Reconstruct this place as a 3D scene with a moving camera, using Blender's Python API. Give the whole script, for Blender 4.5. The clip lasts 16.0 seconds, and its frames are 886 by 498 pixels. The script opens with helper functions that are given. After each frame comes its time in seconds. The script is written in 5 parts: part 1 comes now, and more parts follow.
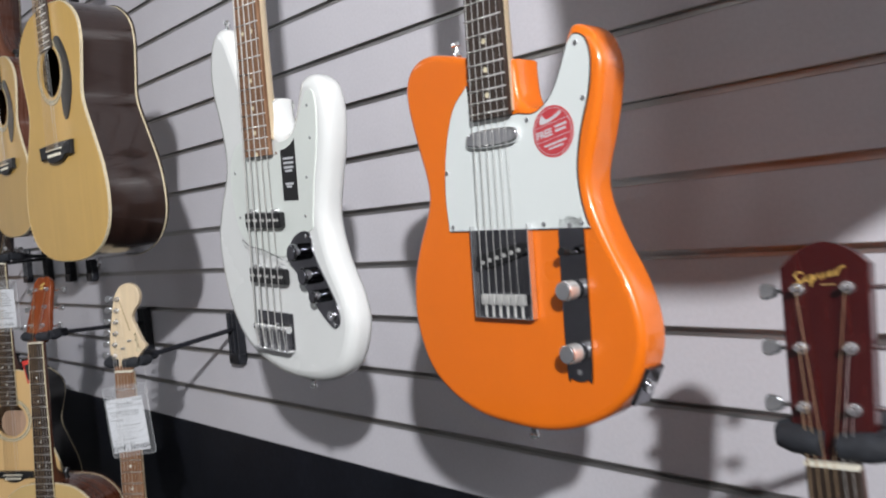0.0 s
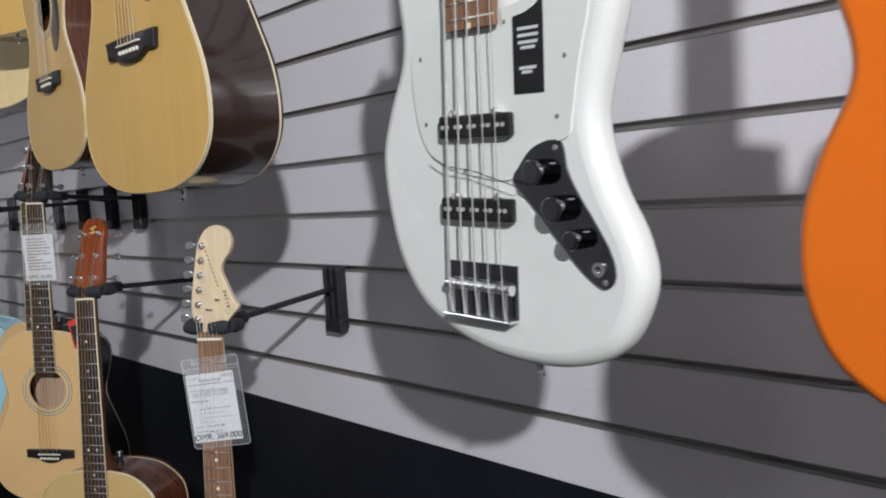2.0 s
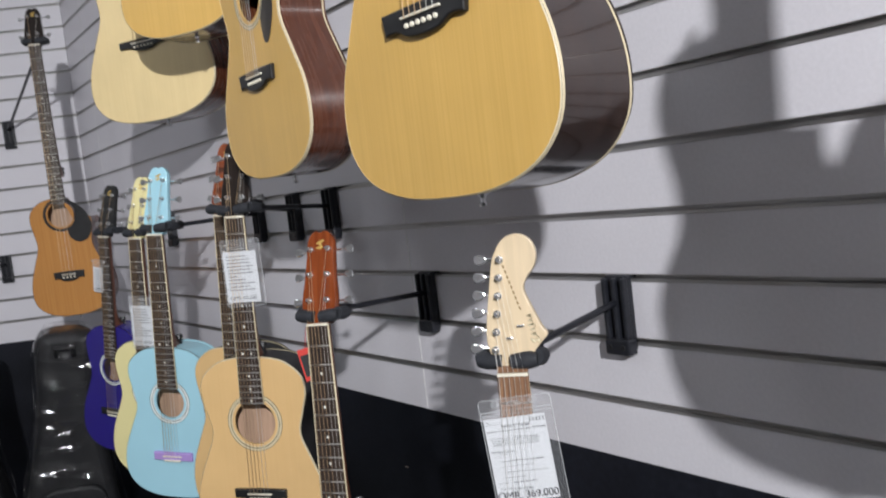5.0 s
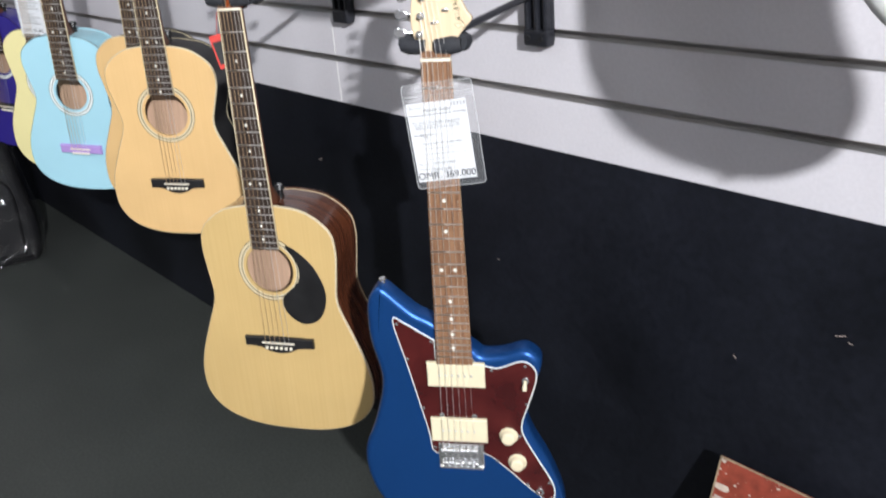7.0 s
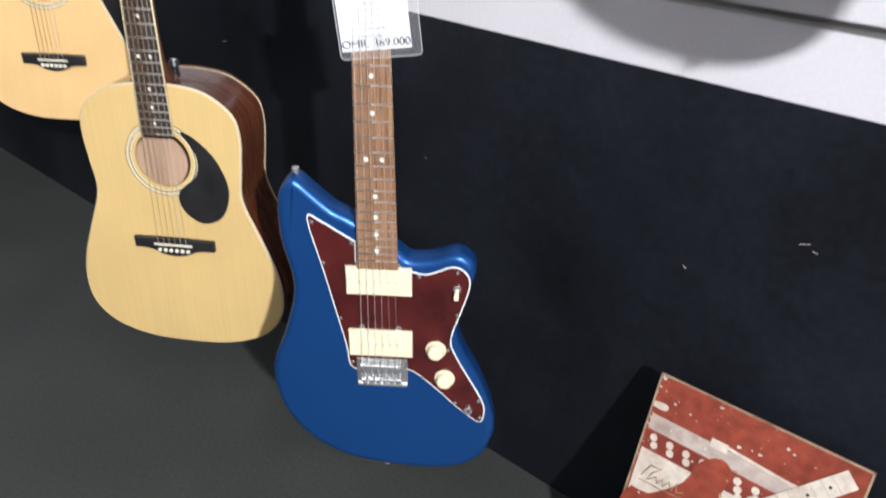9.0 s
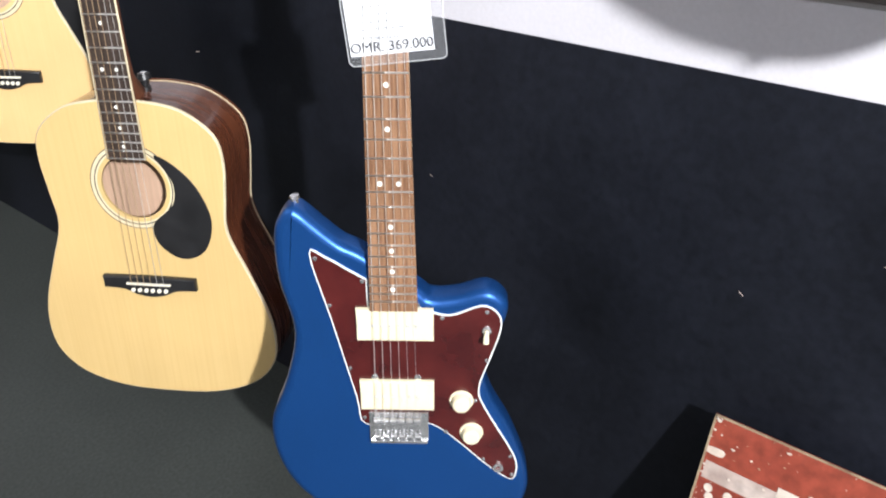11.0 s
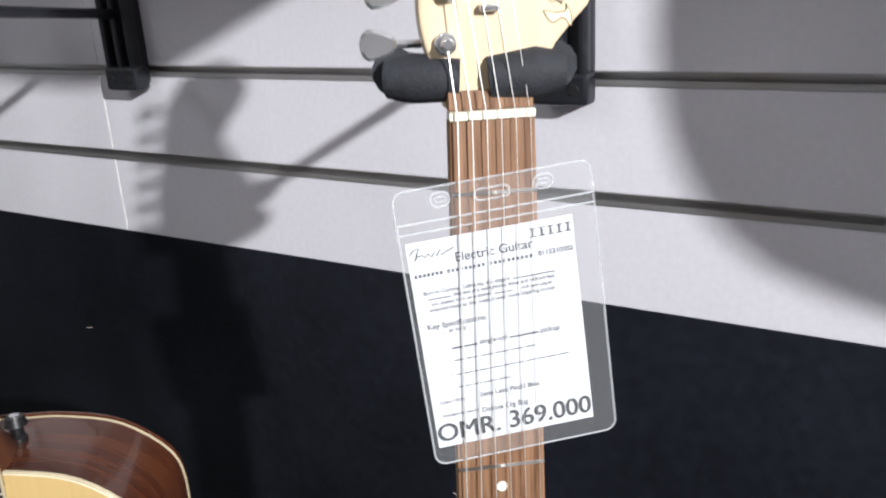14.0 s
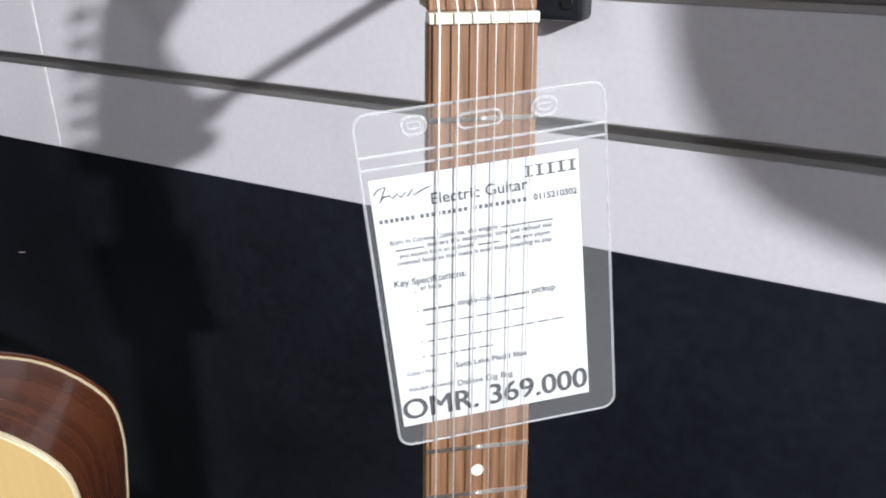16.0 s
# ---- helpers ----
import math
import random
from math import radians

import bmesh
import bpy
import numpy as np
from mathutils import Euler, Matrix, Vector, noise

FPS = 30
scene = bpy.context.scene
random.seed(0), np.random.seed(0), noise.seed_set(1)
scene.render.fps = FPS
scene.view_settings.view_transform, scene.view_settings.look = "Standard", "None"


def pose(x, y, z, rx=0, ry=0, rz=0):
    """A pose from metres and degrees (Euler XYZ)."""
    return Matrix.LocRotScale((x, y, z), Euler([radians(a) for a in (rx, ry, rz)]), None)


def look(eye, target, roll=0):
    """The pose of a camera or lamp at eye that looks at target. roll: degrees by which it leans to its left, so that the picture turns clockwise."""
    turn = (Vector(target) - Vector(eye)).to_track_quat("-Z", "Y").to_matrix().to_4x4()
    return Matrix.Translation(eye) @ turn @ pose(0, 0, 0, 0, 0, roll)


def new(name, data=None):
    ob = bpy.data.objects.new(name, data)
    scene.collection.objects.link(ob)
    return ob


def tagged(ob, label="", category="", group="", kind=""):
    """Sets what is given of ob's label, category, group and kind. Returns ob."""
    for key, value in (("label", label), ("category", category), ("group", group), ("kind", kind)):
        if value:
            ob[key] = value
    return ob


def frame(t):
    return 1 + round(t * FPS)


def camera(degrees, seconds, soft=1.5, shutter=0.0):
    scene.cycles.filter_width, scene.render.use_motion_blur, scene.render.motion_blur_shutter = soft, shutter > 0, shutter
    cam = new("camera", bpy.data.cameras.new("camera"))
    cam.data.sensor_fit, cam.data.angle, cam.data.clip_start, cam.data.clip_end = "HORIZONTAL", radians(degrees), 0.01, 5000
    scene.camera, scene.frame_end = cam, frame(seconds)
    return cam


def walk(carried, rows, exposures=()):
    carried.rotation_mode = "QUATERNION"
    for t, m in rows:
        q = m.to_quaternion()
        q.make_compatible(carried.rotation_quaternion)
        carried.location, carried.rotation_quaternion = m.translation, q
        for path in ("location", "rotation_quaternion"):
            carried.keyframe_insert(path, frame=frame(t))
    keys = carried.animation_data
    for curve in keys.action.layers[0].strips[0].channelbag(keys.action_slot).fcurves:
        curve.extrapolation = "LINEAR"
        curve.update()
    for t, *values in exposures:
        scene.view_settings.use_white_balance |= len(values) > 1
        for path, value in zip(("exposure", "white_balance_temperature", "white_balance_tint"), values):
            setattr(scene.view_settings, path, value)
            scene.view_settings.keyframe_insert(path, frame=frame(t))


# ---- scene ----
cam = camera(55.9, 16.0, soft=1.9, shutter=0.5)
PATH = [
    (0, (0.1337, 0.0079, 1.3899), (1.4780, 1.4868, 1.3132), -5.45),
    (0.5, (0.1729, 0.1604, 1.4053), (1.5443, 1.6158, 1.3660), -5.85),
    (1, (0.1597, 0.2989, 1.4014), (1.4893, 1.7927, 1.3764), -5.92),
    (1.5, (0.1710, 0.4171, 1.3771), (1.5113, 1.8998, 1.3053), -4.91),
    (2, (0.1895, 0.5150, 1.3539), (1.5191, 2.0010, 1.1994), -3.97),
    (2.5, (0.2356, 0.6557, 1.3529), (1.4725, 2.2185, 1.1856), -7.79),
    (3, (0.2220, 0.7833, 1.3802), (1.2571, 2.4936, 1.3243), -8.91),
    (3.2, (0.2128, 0.7958, 1.3578), (1.2277, 2.5189, 1.3259), -9.60),
    (5.3, (0.0914, 0.9608, 1.3870), (1.2919, 2.5445, 1.1615), -6.97),
    (5.5, (0.0879, 0.9563, 1.3739), (1.2921, 2.5121, 1.0141), -6.60),
    (6, (0.0701, 0.9548, 1.3855), (1.2476, 2.4472, 0.7639), -6.74),
    (6.5, (0.0525, 0.9528, 1.3740), (1.2478, 2.3816, 0.6461), -5.59),
    (7, (0.0538, 0.9502, 1.3645), (1.2407, 2.3274, 0.5311), -5.05),
    (7.5, (0.0468, 0.9541, 1.3516), (1.2409, 2.2830, 0.4527), -4.06),
    (8, (0.0582, 0.9675, 1.3394), (1.2812, 2.2543, 0.4182), -3.31),
    (8.5, (0.0778, 1.0089, 1.3024), (1.3467, 2.2095, 0.3285), -0.87),
    (9, (0.1263, 1.0692, 1.2578), (1.3961, 2.2345, 0.2431), -0.51),
    (9.2, (0.1382, 1.1044, 1.2416), (1.4090, 2.2187, 0.1721), -0.03),
    (11.5, (0.2227, 1.2984, 1.2014), (1.5892, 2.3985, 0.2410), -1.51),
    (12, (0.2390, 1.4050, 1.2110), (1.7050, 2.4600, 0.3520), -2.10),
    (12.5, (0.2365, 1.4567, 1.2272), (1.8012, 2.5312, 0.5972), -5.27),
    (13, (0.2926, 1.5078, 1.2312), (1.9059, 2.5404, 0.6560), -4.54),
    (13.5, (0.3741, 1.5731, 1.2197), (2.0074, 2.5642, 0.6283), -4.06),
    (14, (0.4541, 1.6265, 1.1924), (2.0742, 2.6081, 0.5507), -3.32),
    (14.5, (0.4992, 1.6582, 1.1772), (2.1180, 2.5914, 0.4638), -2.13),
    (15, (0.5191, 1.6684, 1.1678), (2.1183, 2.5786, 0.3843), -2.19),
    (15.5, (0.5237, 1.6702, 1.1684), (2.1112, 2.5764, 0.3569), -1.46),
    (16, (0.5217, 1.6712, 1.1711), (2.1250, 2.5498, 0.3604), -0.79),
]
EXPOSURES = [(0, -0.38), (1.5, -0.50), (3, -0.17), (5.5, 0.02), (7.5, 0.64), (9, 0.72), (11.5, 1.05), (12.3, 1.05), (13, 0.80), (14, 0.58), (16, 0.53)]
walk(cam, [(t, look(eye, target, roll)) for t, eye, target, roll in PATH], EXPOSURES)

# ---- light ----
world = bpy.data.worlds.new("world")
scene.world = world
world.use_nodes = True
world.node_tree.nodes["Background"].inputs[0].default_value = (0.8, 0.85, 1.0, 1)
world.node_tree.nodes["Background"].inputs[1].default_value = 0.02


def area_lamp(name, at, to, size, watts, colour=(1, 1, 1), shape="DISK", spread=180):
    data = bpy.data.lights.new(name, "AREA")
    data.shape, data.size, data.energy, data.color = shape, size, watts, colour
    data.spread = radians(spread)
    ob = new(name, data)
    ob.matrix_world = look(at, to)
    return ob


KEY_AT = (-1.35, -2.05, 2.83)
area_lamp("key_lamp", KEY_AT, (1.15, 3.6, 1.6), 0.13, 92, (0.96, 0.97, 1.0), spread=100)
# fill lamps added out of view to lift the shadows; number and places invented
FILL_LAMPS = [(-0.7, 3.4), (-1.5, 0.7), (-2.2, 4.2), (-0.8, -2.4)]
for px, py in FILL_LAMPS:
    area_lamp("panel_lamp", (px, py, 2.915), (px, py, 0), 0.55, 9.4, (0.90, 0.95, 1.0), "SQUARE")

# ---- materials ----


def material(name, colour=(0.8, 0.8, 0.8), rough=0.5, metal=0.0, coat=0.0, noise_scale=None, noise_amount=0.15, bump=0.0,
             bump_scale=80.0, stretch=(1, 1, 1), second=None, detail=4.0, transmission=0.0, alpha=1.0, ior=1.45, rand=0.0, fine=None, spec=0.5):
    mat = bpy.data.materials.new(name)
    mat.use_nodes = True
    nt = mat.node_tree
    b = nt.nodes["Principled BSDF"]
    b.inputs["Base Color"].default_value = (*colour, 1)
    b.inputs["Roughness"].default_value = rough
    b.inputs["Metallic"].default_value = metal
    b.inputs["Coat Weight"].default_value = coat
    b.inputs["Coat Roughness"].default_value = 0.06
    b.inputs["Transmission Weight"].default_value = transmission
    b.inputs["Alpha"].default_value = alpha
    b.inputs["IOR"].default_value = ior
    b.inputs["Specular IOR Level"].default_value = spec
    tc = nt.nodes.new("ShaderNodeTexCoord")
    mp = nt.nodes.new("ShaderNodeMapping")
    mp.inputs["Scale"].default_value = stretch
    nt.links.new(tc.outputs["Object"], mp.inputs[0])
    source = None
    if noise_scale:
        nz = nt.nodes.new("ShaderNodeTexNoise")
        nz.inputs["Scale"].default_value = noise_scale
        nz.inputs["Detail"].default_value = detail
        nt.links.new(mp.outputs[0], nz.inputs["Vector"])
        ramp = nt.nodes.new("ShaderNodeValToRGB")
        ramp.color_ramp.elements[0].position = 0.32
        ramp.color_ramp.elements[1].position = 0.68
        lo = second or tuple(c * (1 - noise_amount) for c in colour)
        hi = tuple(min(1, c * (1 + noise_amount * (0 if second else 0.6))) for c in colour)
        ramp.color_ramp.elements[0].color = (*lo, 1)
        ramp.color_ramp.elements[1].color = (*hi, 1)
        nt.links.new(nz.outputs[0], ramp.inputs[0])
        source = ramp.outputs[0]
        rr = nt.nodes.new("ShaderNodeMapRange")
        rr.inputs[3].default_value = max(0.02, rough - 0.06)
        rr.inputs[4].default_value = min(1, rough + 0.08)
        nt.links.new(nz.outputs[0], rr.inputs[0])
        nt.links.new(rr.outputs[0], b.inputs["Roughness"])
    if fine:
        n2 = nt.nodes.new("ShaderNodeTexNoise")
        n2.inputs["Scale"].default_value = fine[0]
        n2.inputs["Detail"].default_value = 3
        nt.links.new(tc.outputs["Object"], n2.inputs["Vector"])
        mr = nt.nodes.new("ShaderNodeMapRange")
        mr.inputs[1].default_value, mr.inputs[2].default_value = 0.3, 0.7
        mr.inputs[3].default_value, mr.inputs[4].default_value = 1 - fine[1], 1 + fine[1]
        nt.links.new(n2.outputs[0], mr.inputs[0])
        mx = nt.nodes.new("ShaderNodeMix")
        mx.data_type, mx.blend_type = "RGBA", "MULTIPLY"
        mx.inputs[0].default_value = 1
        if source:
            nt.links.new(source, mx.inputs[6])
        else:
            mx.inputs[6].default_value = (*colour, 1)
        nt.links.new(mr.outputs[0], mx.inputs[7])
        source = mx.outputs[2]
    if rand:
        oi = nt.nodes.new("ShaderNodeObjectInfo")
        mr = nt.nodes.new("ShaderNodeMapRange")
        mr.inputs[3].default_value, mr.inputs[4].default_value = 1 - rand, 1 + rand
        nt.links.new(oi.outputs["Random"], mr.inputs[0])
        mx = nt.nodes.new("ShaderNodeMix")
        mx.data_type, mx.blend_type = "RGBA", "MULTIPLY"
        mx.inputs[0].default_value = 1
        if source:
            nt.links.new(source, mx.inputs[6])
        else:
            mx.inputs[6].default_value = (*colour, 1)
        nt.links.new(mr.outputs[0], mx.inputs[7])
        source = mx.outputs[2]
    if source:
        nt.links.new(source, b.inputs["Base Color"])
    if bump:
        nb = nt.nodes.new("ShaderNodeTexNoise")
        nb.inputs["Scale"].default_value = bump_scale
        nb.inputs["Detail"].default_value = 5
        nt.links.new(mp.outputs[0], nb.inputs["Vector"])
        bp = nt.nodes.new("ShaderNodeBump")
        bp.inputs["Strength"].default_value = bump
        bp.inputs["Distance"].default_value = 0.002
        nt.links.new(nb.outputs[0], bp.inputs["Height"])
        nt.links.new(bp.outputs[0], b.inputs["Normal"])
    return mat


M = {}
M["slat"] = material("slat_laminate", (0.70, 0.68, 0.72), 0.34, noise_scale=2.2, noise_amount=0.05, bump=0.05, bump_scale=260, fine=(160, 0.03), rand=0.006)
M["alu"] = material("slot_aluminium", (0.60, 0.60, 0.60), 0.34, 0.85, noise_scale=5, noise_amount=0.3, stretch=(1, 1, 20), second=(0.40, 0.37, 0.35))
M["seam"] = material("panel_core", (0.80, 0.79, 0.78), 0.8, noise_scale=60)
M["black_panel"] = material("black_panel", (0.0088, 0.0100, 0.0150), 0.45, spec=0.3, noise_scale=3, noise_amount=0.5, bump=0.08, bump_scale=150, fine=(90, 0.25))
M["floor"] = material("grey_floor", (0.046, 0.051, 0.047), 0.5, noise_scale=3, noise_amount=0.14, bump=0.12, bump_scale=120, fine=(140, 0.22))
M["paint"] = material("wall_paint", (0.62, 0.61, 0.63), 0.7, noise_scale=3, noise_amount=0.06, bump=0.1)
M["ceiling"] = material("ceiling_paint", (0.7, 0.7, 0.7), 0.8, noise_scale=2, noise_amount=0.05, bump=0.1)
M["orange"] = material("orange_gloss", (0.86, 0.18, 0.008), 0.28, coat=0.9, noise_scale=6, noise_amount=0.03)
M["white_gloss"] = material("white_gloss", (0.80, 0.81, 0.79), 0.25, coat=0.8, noise_scale=6, noise_amount=0.03)
M["blue_satin"] = material("blue_metallic_satin", (0.010, 0.070, 0.255), 0.34, 0.55, noise_scale=900, noise_amount=0.2, fine=(5, 0.05))
M["mint"] = material("mint_plastic", (0.73, 0.765, 0.72), 0.32, coat=0.3, noise_scale=8, noise_amount=0.03)
M["white_guard"] = material("white_plastic", (0.76, 0.80, 0.78), 0.3, coat=0.4, noise_scale=8, noise_amount=0.03)
M["black_edge"] = material("black_ply_edge", (0.03, 0.03, 0.03), 0.4, noise_scale=50)
M["tortoise"] = material("tortoise_plastic", (0.085, 0.012, 0.011), 0.22, coat=0.5, noise_scale=14, noise_amount=0.5, second=(0.035, 0.004, 0.005), detail=8)
M["cream"] = material("cream_plastic", (0.76, 0.68, 0.48), 0.38, noise_scale=20, noise_amount=0.06)
M["chrome"] = material("chrome", (0.86, 0.86, 0.87), 0.12, 0.92, noise_scale=25, noise_amount=0.1)
M["nickel"] = material("brushed_nickel", (0.84, 0.83, 0.80), 0.32, 0.62, noise_scale=40, noise_amount=0.15)
# chrome with the dark room it would mirror put into its base colour
M["chrome_dark_reflection"] = material("dark_mirror_plate", (0.25, 0.25, 0.27), 0.07, 1.0, noise_scale=12, noise_amount=0.3)
M["string"] = material("string_steel", (0.80, 0.79, 0.76), 0.34, 0.7, noise_scale=300, noise_amount=0.1)
M["bronze"] = material("string_bronze", (0.66, 0.48, 0.30), 0.34, 0.75, noise_scale=300, noise_amount=0.1)
M["black"] = material("black_plastic", (0.014, 0.014, 0.015), 0.38, noise_scale=30, noise_amount=0.3)
M["rubber"] = material("black_foam_rubber", (0.024, 0.026, 0.032), 0.72, noise_scale=90, noise_amount=0.3, bump=0.3, bump_scale=500)
M["steel_black"] = material("black_powder_coat", (0.014, 0.015, 0.02), 0.4, 0.0, noise_scale=60, noise_amount=0.3, bump=0.1, bump_scale=600)
M["rosewood"] = material("rosewood_board", (0.30, 0.165, 0.09), 0.46, noise_scale=3.2, stretch=(110, 5, 40), second=(0.13, 0.06, 0.03), detail=6, bump=0.15, bump_scale=4)
M["dark_board"] = material("dark_fretboard", (0.055, 0.036, 0.027), 0.45, noise_scale=2.5, stretch=(110, 5, 40), second=(0.02, 0.013, 0.01), detail=6, bump=0.15, bump_scale=4)
M["maple"] = material("maple_satin", (0.68, 0.54, 0.36), 0.38, coat=0.2, noise_scale=2, stretch=(60, 3, 20), noise_amount=0.09, detail=4)
M["spruce"] = material("spruce_top", (0.70, 0.44, 0.125), 0.33, coat=0.35, noise_scale=1.6, stretch=(150, 1.6, 1), second=(0.645, 0.395, 0.105), detail=3, fine=(7, 0.05))
M["spruce_pale"] = material("spruce_top_pale", (0.70, 0.465, 0.215), 0.36, coat=0.3, noise_scale=1.6, stretch=(150, 1.6, 1), second=(0.68, 0.445, 0.20), detail=3, fine=(7, 0.05))
M["spruce_blond"] = material("spruce_top_blond", (0.84, 0.66, 0.35), 0.36, coat=0.3, noise_scale=1.6, stretch=(150, 1.6, 1), second=(0.80, 0.62, 0.32), detail=3, fine=(7, 0.05))
M["spruce_gold"] = material("spruce_top_gold", (0.60, 0.425, 0.185), 0.3, coat=0.4, noise_scale=1.6, stretch=(150, 1.6, 1), second=(0.57, 0.395, 0.165), detail=3, fine=(6, 0.05))
M["cedar"] = material("cedar_top", (0.50, 0.235, 0.062), 0.33, coat=0.35, noise_scale=1.6, stretch=(150, 1.6, 1), second=(0.42, 0.18, 0.045), detail=3)
M["rose_side"] = material("rosewood_side", (0.030, 0.015, 0.011), 0.2, coat=0.7, noise_scale=2.2, stretch=(3, 3, 30), second=(0.016, 0.008, 0.006), detail=6)
M["mahogany"] = material("mahogany_side", (0.105, 0.032, 0.013), 0.26, coat=0.6, noise_scale=2.2, stretch=(3, 3, 45), second=(0.06, 0.017, 0.008), detail=6)
M["mahogany_neck"] = material("mahogany_neck", (0.14, 0.05, 0.025), 0.38, noise_scale=2.2, stretch=(60, 3, 20), second=(0.085, 0.028, 0.014))
M["red_head"] = material("red_brown_veneer", (0.26, 0.058, 0.013), 0.22, coat=0.6, noise_scale=2.2, stretch=(60, 4, 20), second=(0.15, 0.03, 0.008))
M["wine_head"] = material("wine_gloss_veneer", (0.058, 0.007, 0.006), 0.2, coat=0.7, noise_scale=3, stretch=(40, 4, 10), second=(0.04, 0.004, 0.005))
M["dark_head"] = material("dark_gloss_veneer", (0.02, 0.014, 0.012), 0.2, coat=0.6, noise_scale=4)
M["interior"] = material("bare_inner_wood", (0.50, 0.33, 0.23), 0.7, noise_scale=2, stretch=(70, 3, 10), noise_amount=0.15)
M["binding"] = material("cream_binding", (0.64, 0.55, 0.37), 0.35, noise_scale=30, noise_amount=0.05)
M["sky_blue"] = material("light_blue_paint", (0.36, 0.62, 0.72), 0.35, coat=0.3, noise_scale=5, noise_amount=0.04)
M["pale_yellow"] = material("pale_yellow_paint", (0.80, 0.72, 0.36), 0.35, coat=0.3, noise_scale=5, noise_amount=0.04)
M["navy"] = material("royal_blue_paint", (0.022, 0.014, 0.19), 0.3, coat=0.4, noise_scale=5, noise_amount=0.08)
M["lilac"] = material("lilac_bridge", (0.40, 0.27, 0.60), 0.4, noise_scale=20, noise_amount=0.05)
M["bone"] = material("bone", (0.80, 0.75, 0.62), 0.4, noise_scale=40, noise_amount=0.06)
M["pearl"] = material("pearl_inlay", (0.78, 0.77, 0.70), 0.25, noise_scale=90, noise_amount=0.12)
M["paper"] = material("paper", (0.60, 0.61, 0.63), 0.7, noise_scale=40, noise_amount=0.02)
M["ink"] = material("ink", (0.03, 0.03, 0.035), 0.7, noise_scale=60, noise_amount=0.1)
M["grey_ink"] = material("grey_ink", (0.075, 0.075, 0.085), 0.7, noise_scale=60, noise_amount=0.1)
M["red_paper"] = material("red_sticker", (0.55, 0.055, 0.065), 0.45, noise_scale=15, noise_amount=0.06)
M["gold_ink"] = material("gold_print", (0.62, 0.42, 0.12), 0.35, 0.3, noise_scale=60, noise_amount=0.1)
M["brown_ink"] = material("brown_print", (0.24, 0.15, 0.06), 0.5, noise_scale=60, noise_amount=0.1)
M["vinyl_edge"] = material("vinyl_weld", (0.80, 0.82, 0.84), 0.2, alpha=0.32, noise_scale=30, noise_amount=0.1)


def clear_sheet(name, haze, colour, rough, bump, bump_scale, ior=1.5):
    """Clear plastic: mostly see-through, a little milky, with gloss at its surface."""
    mat = bpy.data.materials.new(name)
    mat.use_nodes = True
    nt = mat.node_tree
    nt.nodes.remove(nt.nodes["Principled BSDF"])
    out = nt.nodes["Material Output"]
    clear, milk, gloss = (nt.nodes.new("ShaderNodeBsdf" + k) for k in ("Transparent", "Diffuse", "Glossy"))
    milk.inputs[0].default_value = (*colour, 1)
    gloss.inputs[0].default_value = (1, 1, 1, 1)
    gloss.inputs["Roughness"].default_value = rough
    nz, bp, fr = nt.nodes.new("ShaderNodeTexNoise"), nt.nodes.new("ShaderNodeBump"), nt.nodes.new("ShaderNodeLayerWeight")
    tc = nt.nodes.new("ShaderNodeTexCoord")
    nt.links.new(tc.outputs["Object"], nz.inputs["Vector"])
    nz.inputs["Scale"].default_value = bump_scale
    bp.inputs["Strength"].default_value, bp.inputs["Distance"].default_value = bump, 0.004
    fr.inputs["Blend"].default_value = 0.5
    pw, ma = nt.nodes.new("ShaderNodeMath"), nt.nodes.new("ShaderNodeMath")
    pw.operation, ma.operation = "POWER", "MULTIPLY_ADD"
    pw.inputs[1].default_value = 5
    f0 = ((ior - 1) / (ior + 1)) ** 2
    ma.inputs[1].default_value, ma.inputs[2].default_value = 1 - f0, f0
    nt.links.new(fr.outputs["Facing"], pw.inputs[0])
    nt.links.new(pw.outputs[0], ma.inputs[0])
    nt.links.new(nz.outputs[0], bp.inputs["Height"])
    nt.links.new(bp.outputs[0], gloss.inputs["Normal"])
    nt.links.new(bp.outputs[0], fr.inputs["Normal"])
    m1, m2 = nt.nodes.new("ShaderNodeMixShader"), nt.nodes.new("ShaderNodeMixShader")
    m1.inputs[0].default_value = haze
    nt.links.new(clear.outputs[0], m1.inputs[1])
    nt.links.new(milk.outputs[0], m1.inputs[2])
    nt.links.new(ma.outputs[0], m2.inputs[0])
    nt.links.new(m1.outputs[0], m2.inputs[1])
    nt.links.new(gloss.outputs[0], m2.inputs[2])
    nt.links.new(m2.outputs[0], out.inputs[0])
    return mat


M["vinyl"] = clear_sheet("clear_vinyl", 0.045, (0.85, 0.87, 0.9), 0.12, 0.12, 25)
M["film"] = clear_sheet("clear_film", 0.001, (0.7, 0.72, 0.75), 0.09, 0.5, 60, 1.5)
M["bag"] = material("black_nylon", (0.006, 0.006, 0.008), 0.6, noise_scale=40, noise_amount=0.4, bump=0.4, bump_scale=300)
M["sign_red"] = material("worn_red_print", (0.30, 0.060, 0.034), 0.42, noise_scale=9, second=(0.24, 0.046, 0.028), detail=8, fine=(60, 0.25))
M["sign_dark_red"] = material("dark_red_print", (0.24, 0.045, 0.028), 0.45, noise_scale=9, second=(0.19, 0.034, 0.022), detail=8, fine=(60, 0.25))
M["sign_cream"] = material("worn_cream_print", (0.74, 0.67, 0.58), 0.45, noise_scale=14, second=(0.56, 0.46, 0.38), detail=8, fine=(70, 0.15))
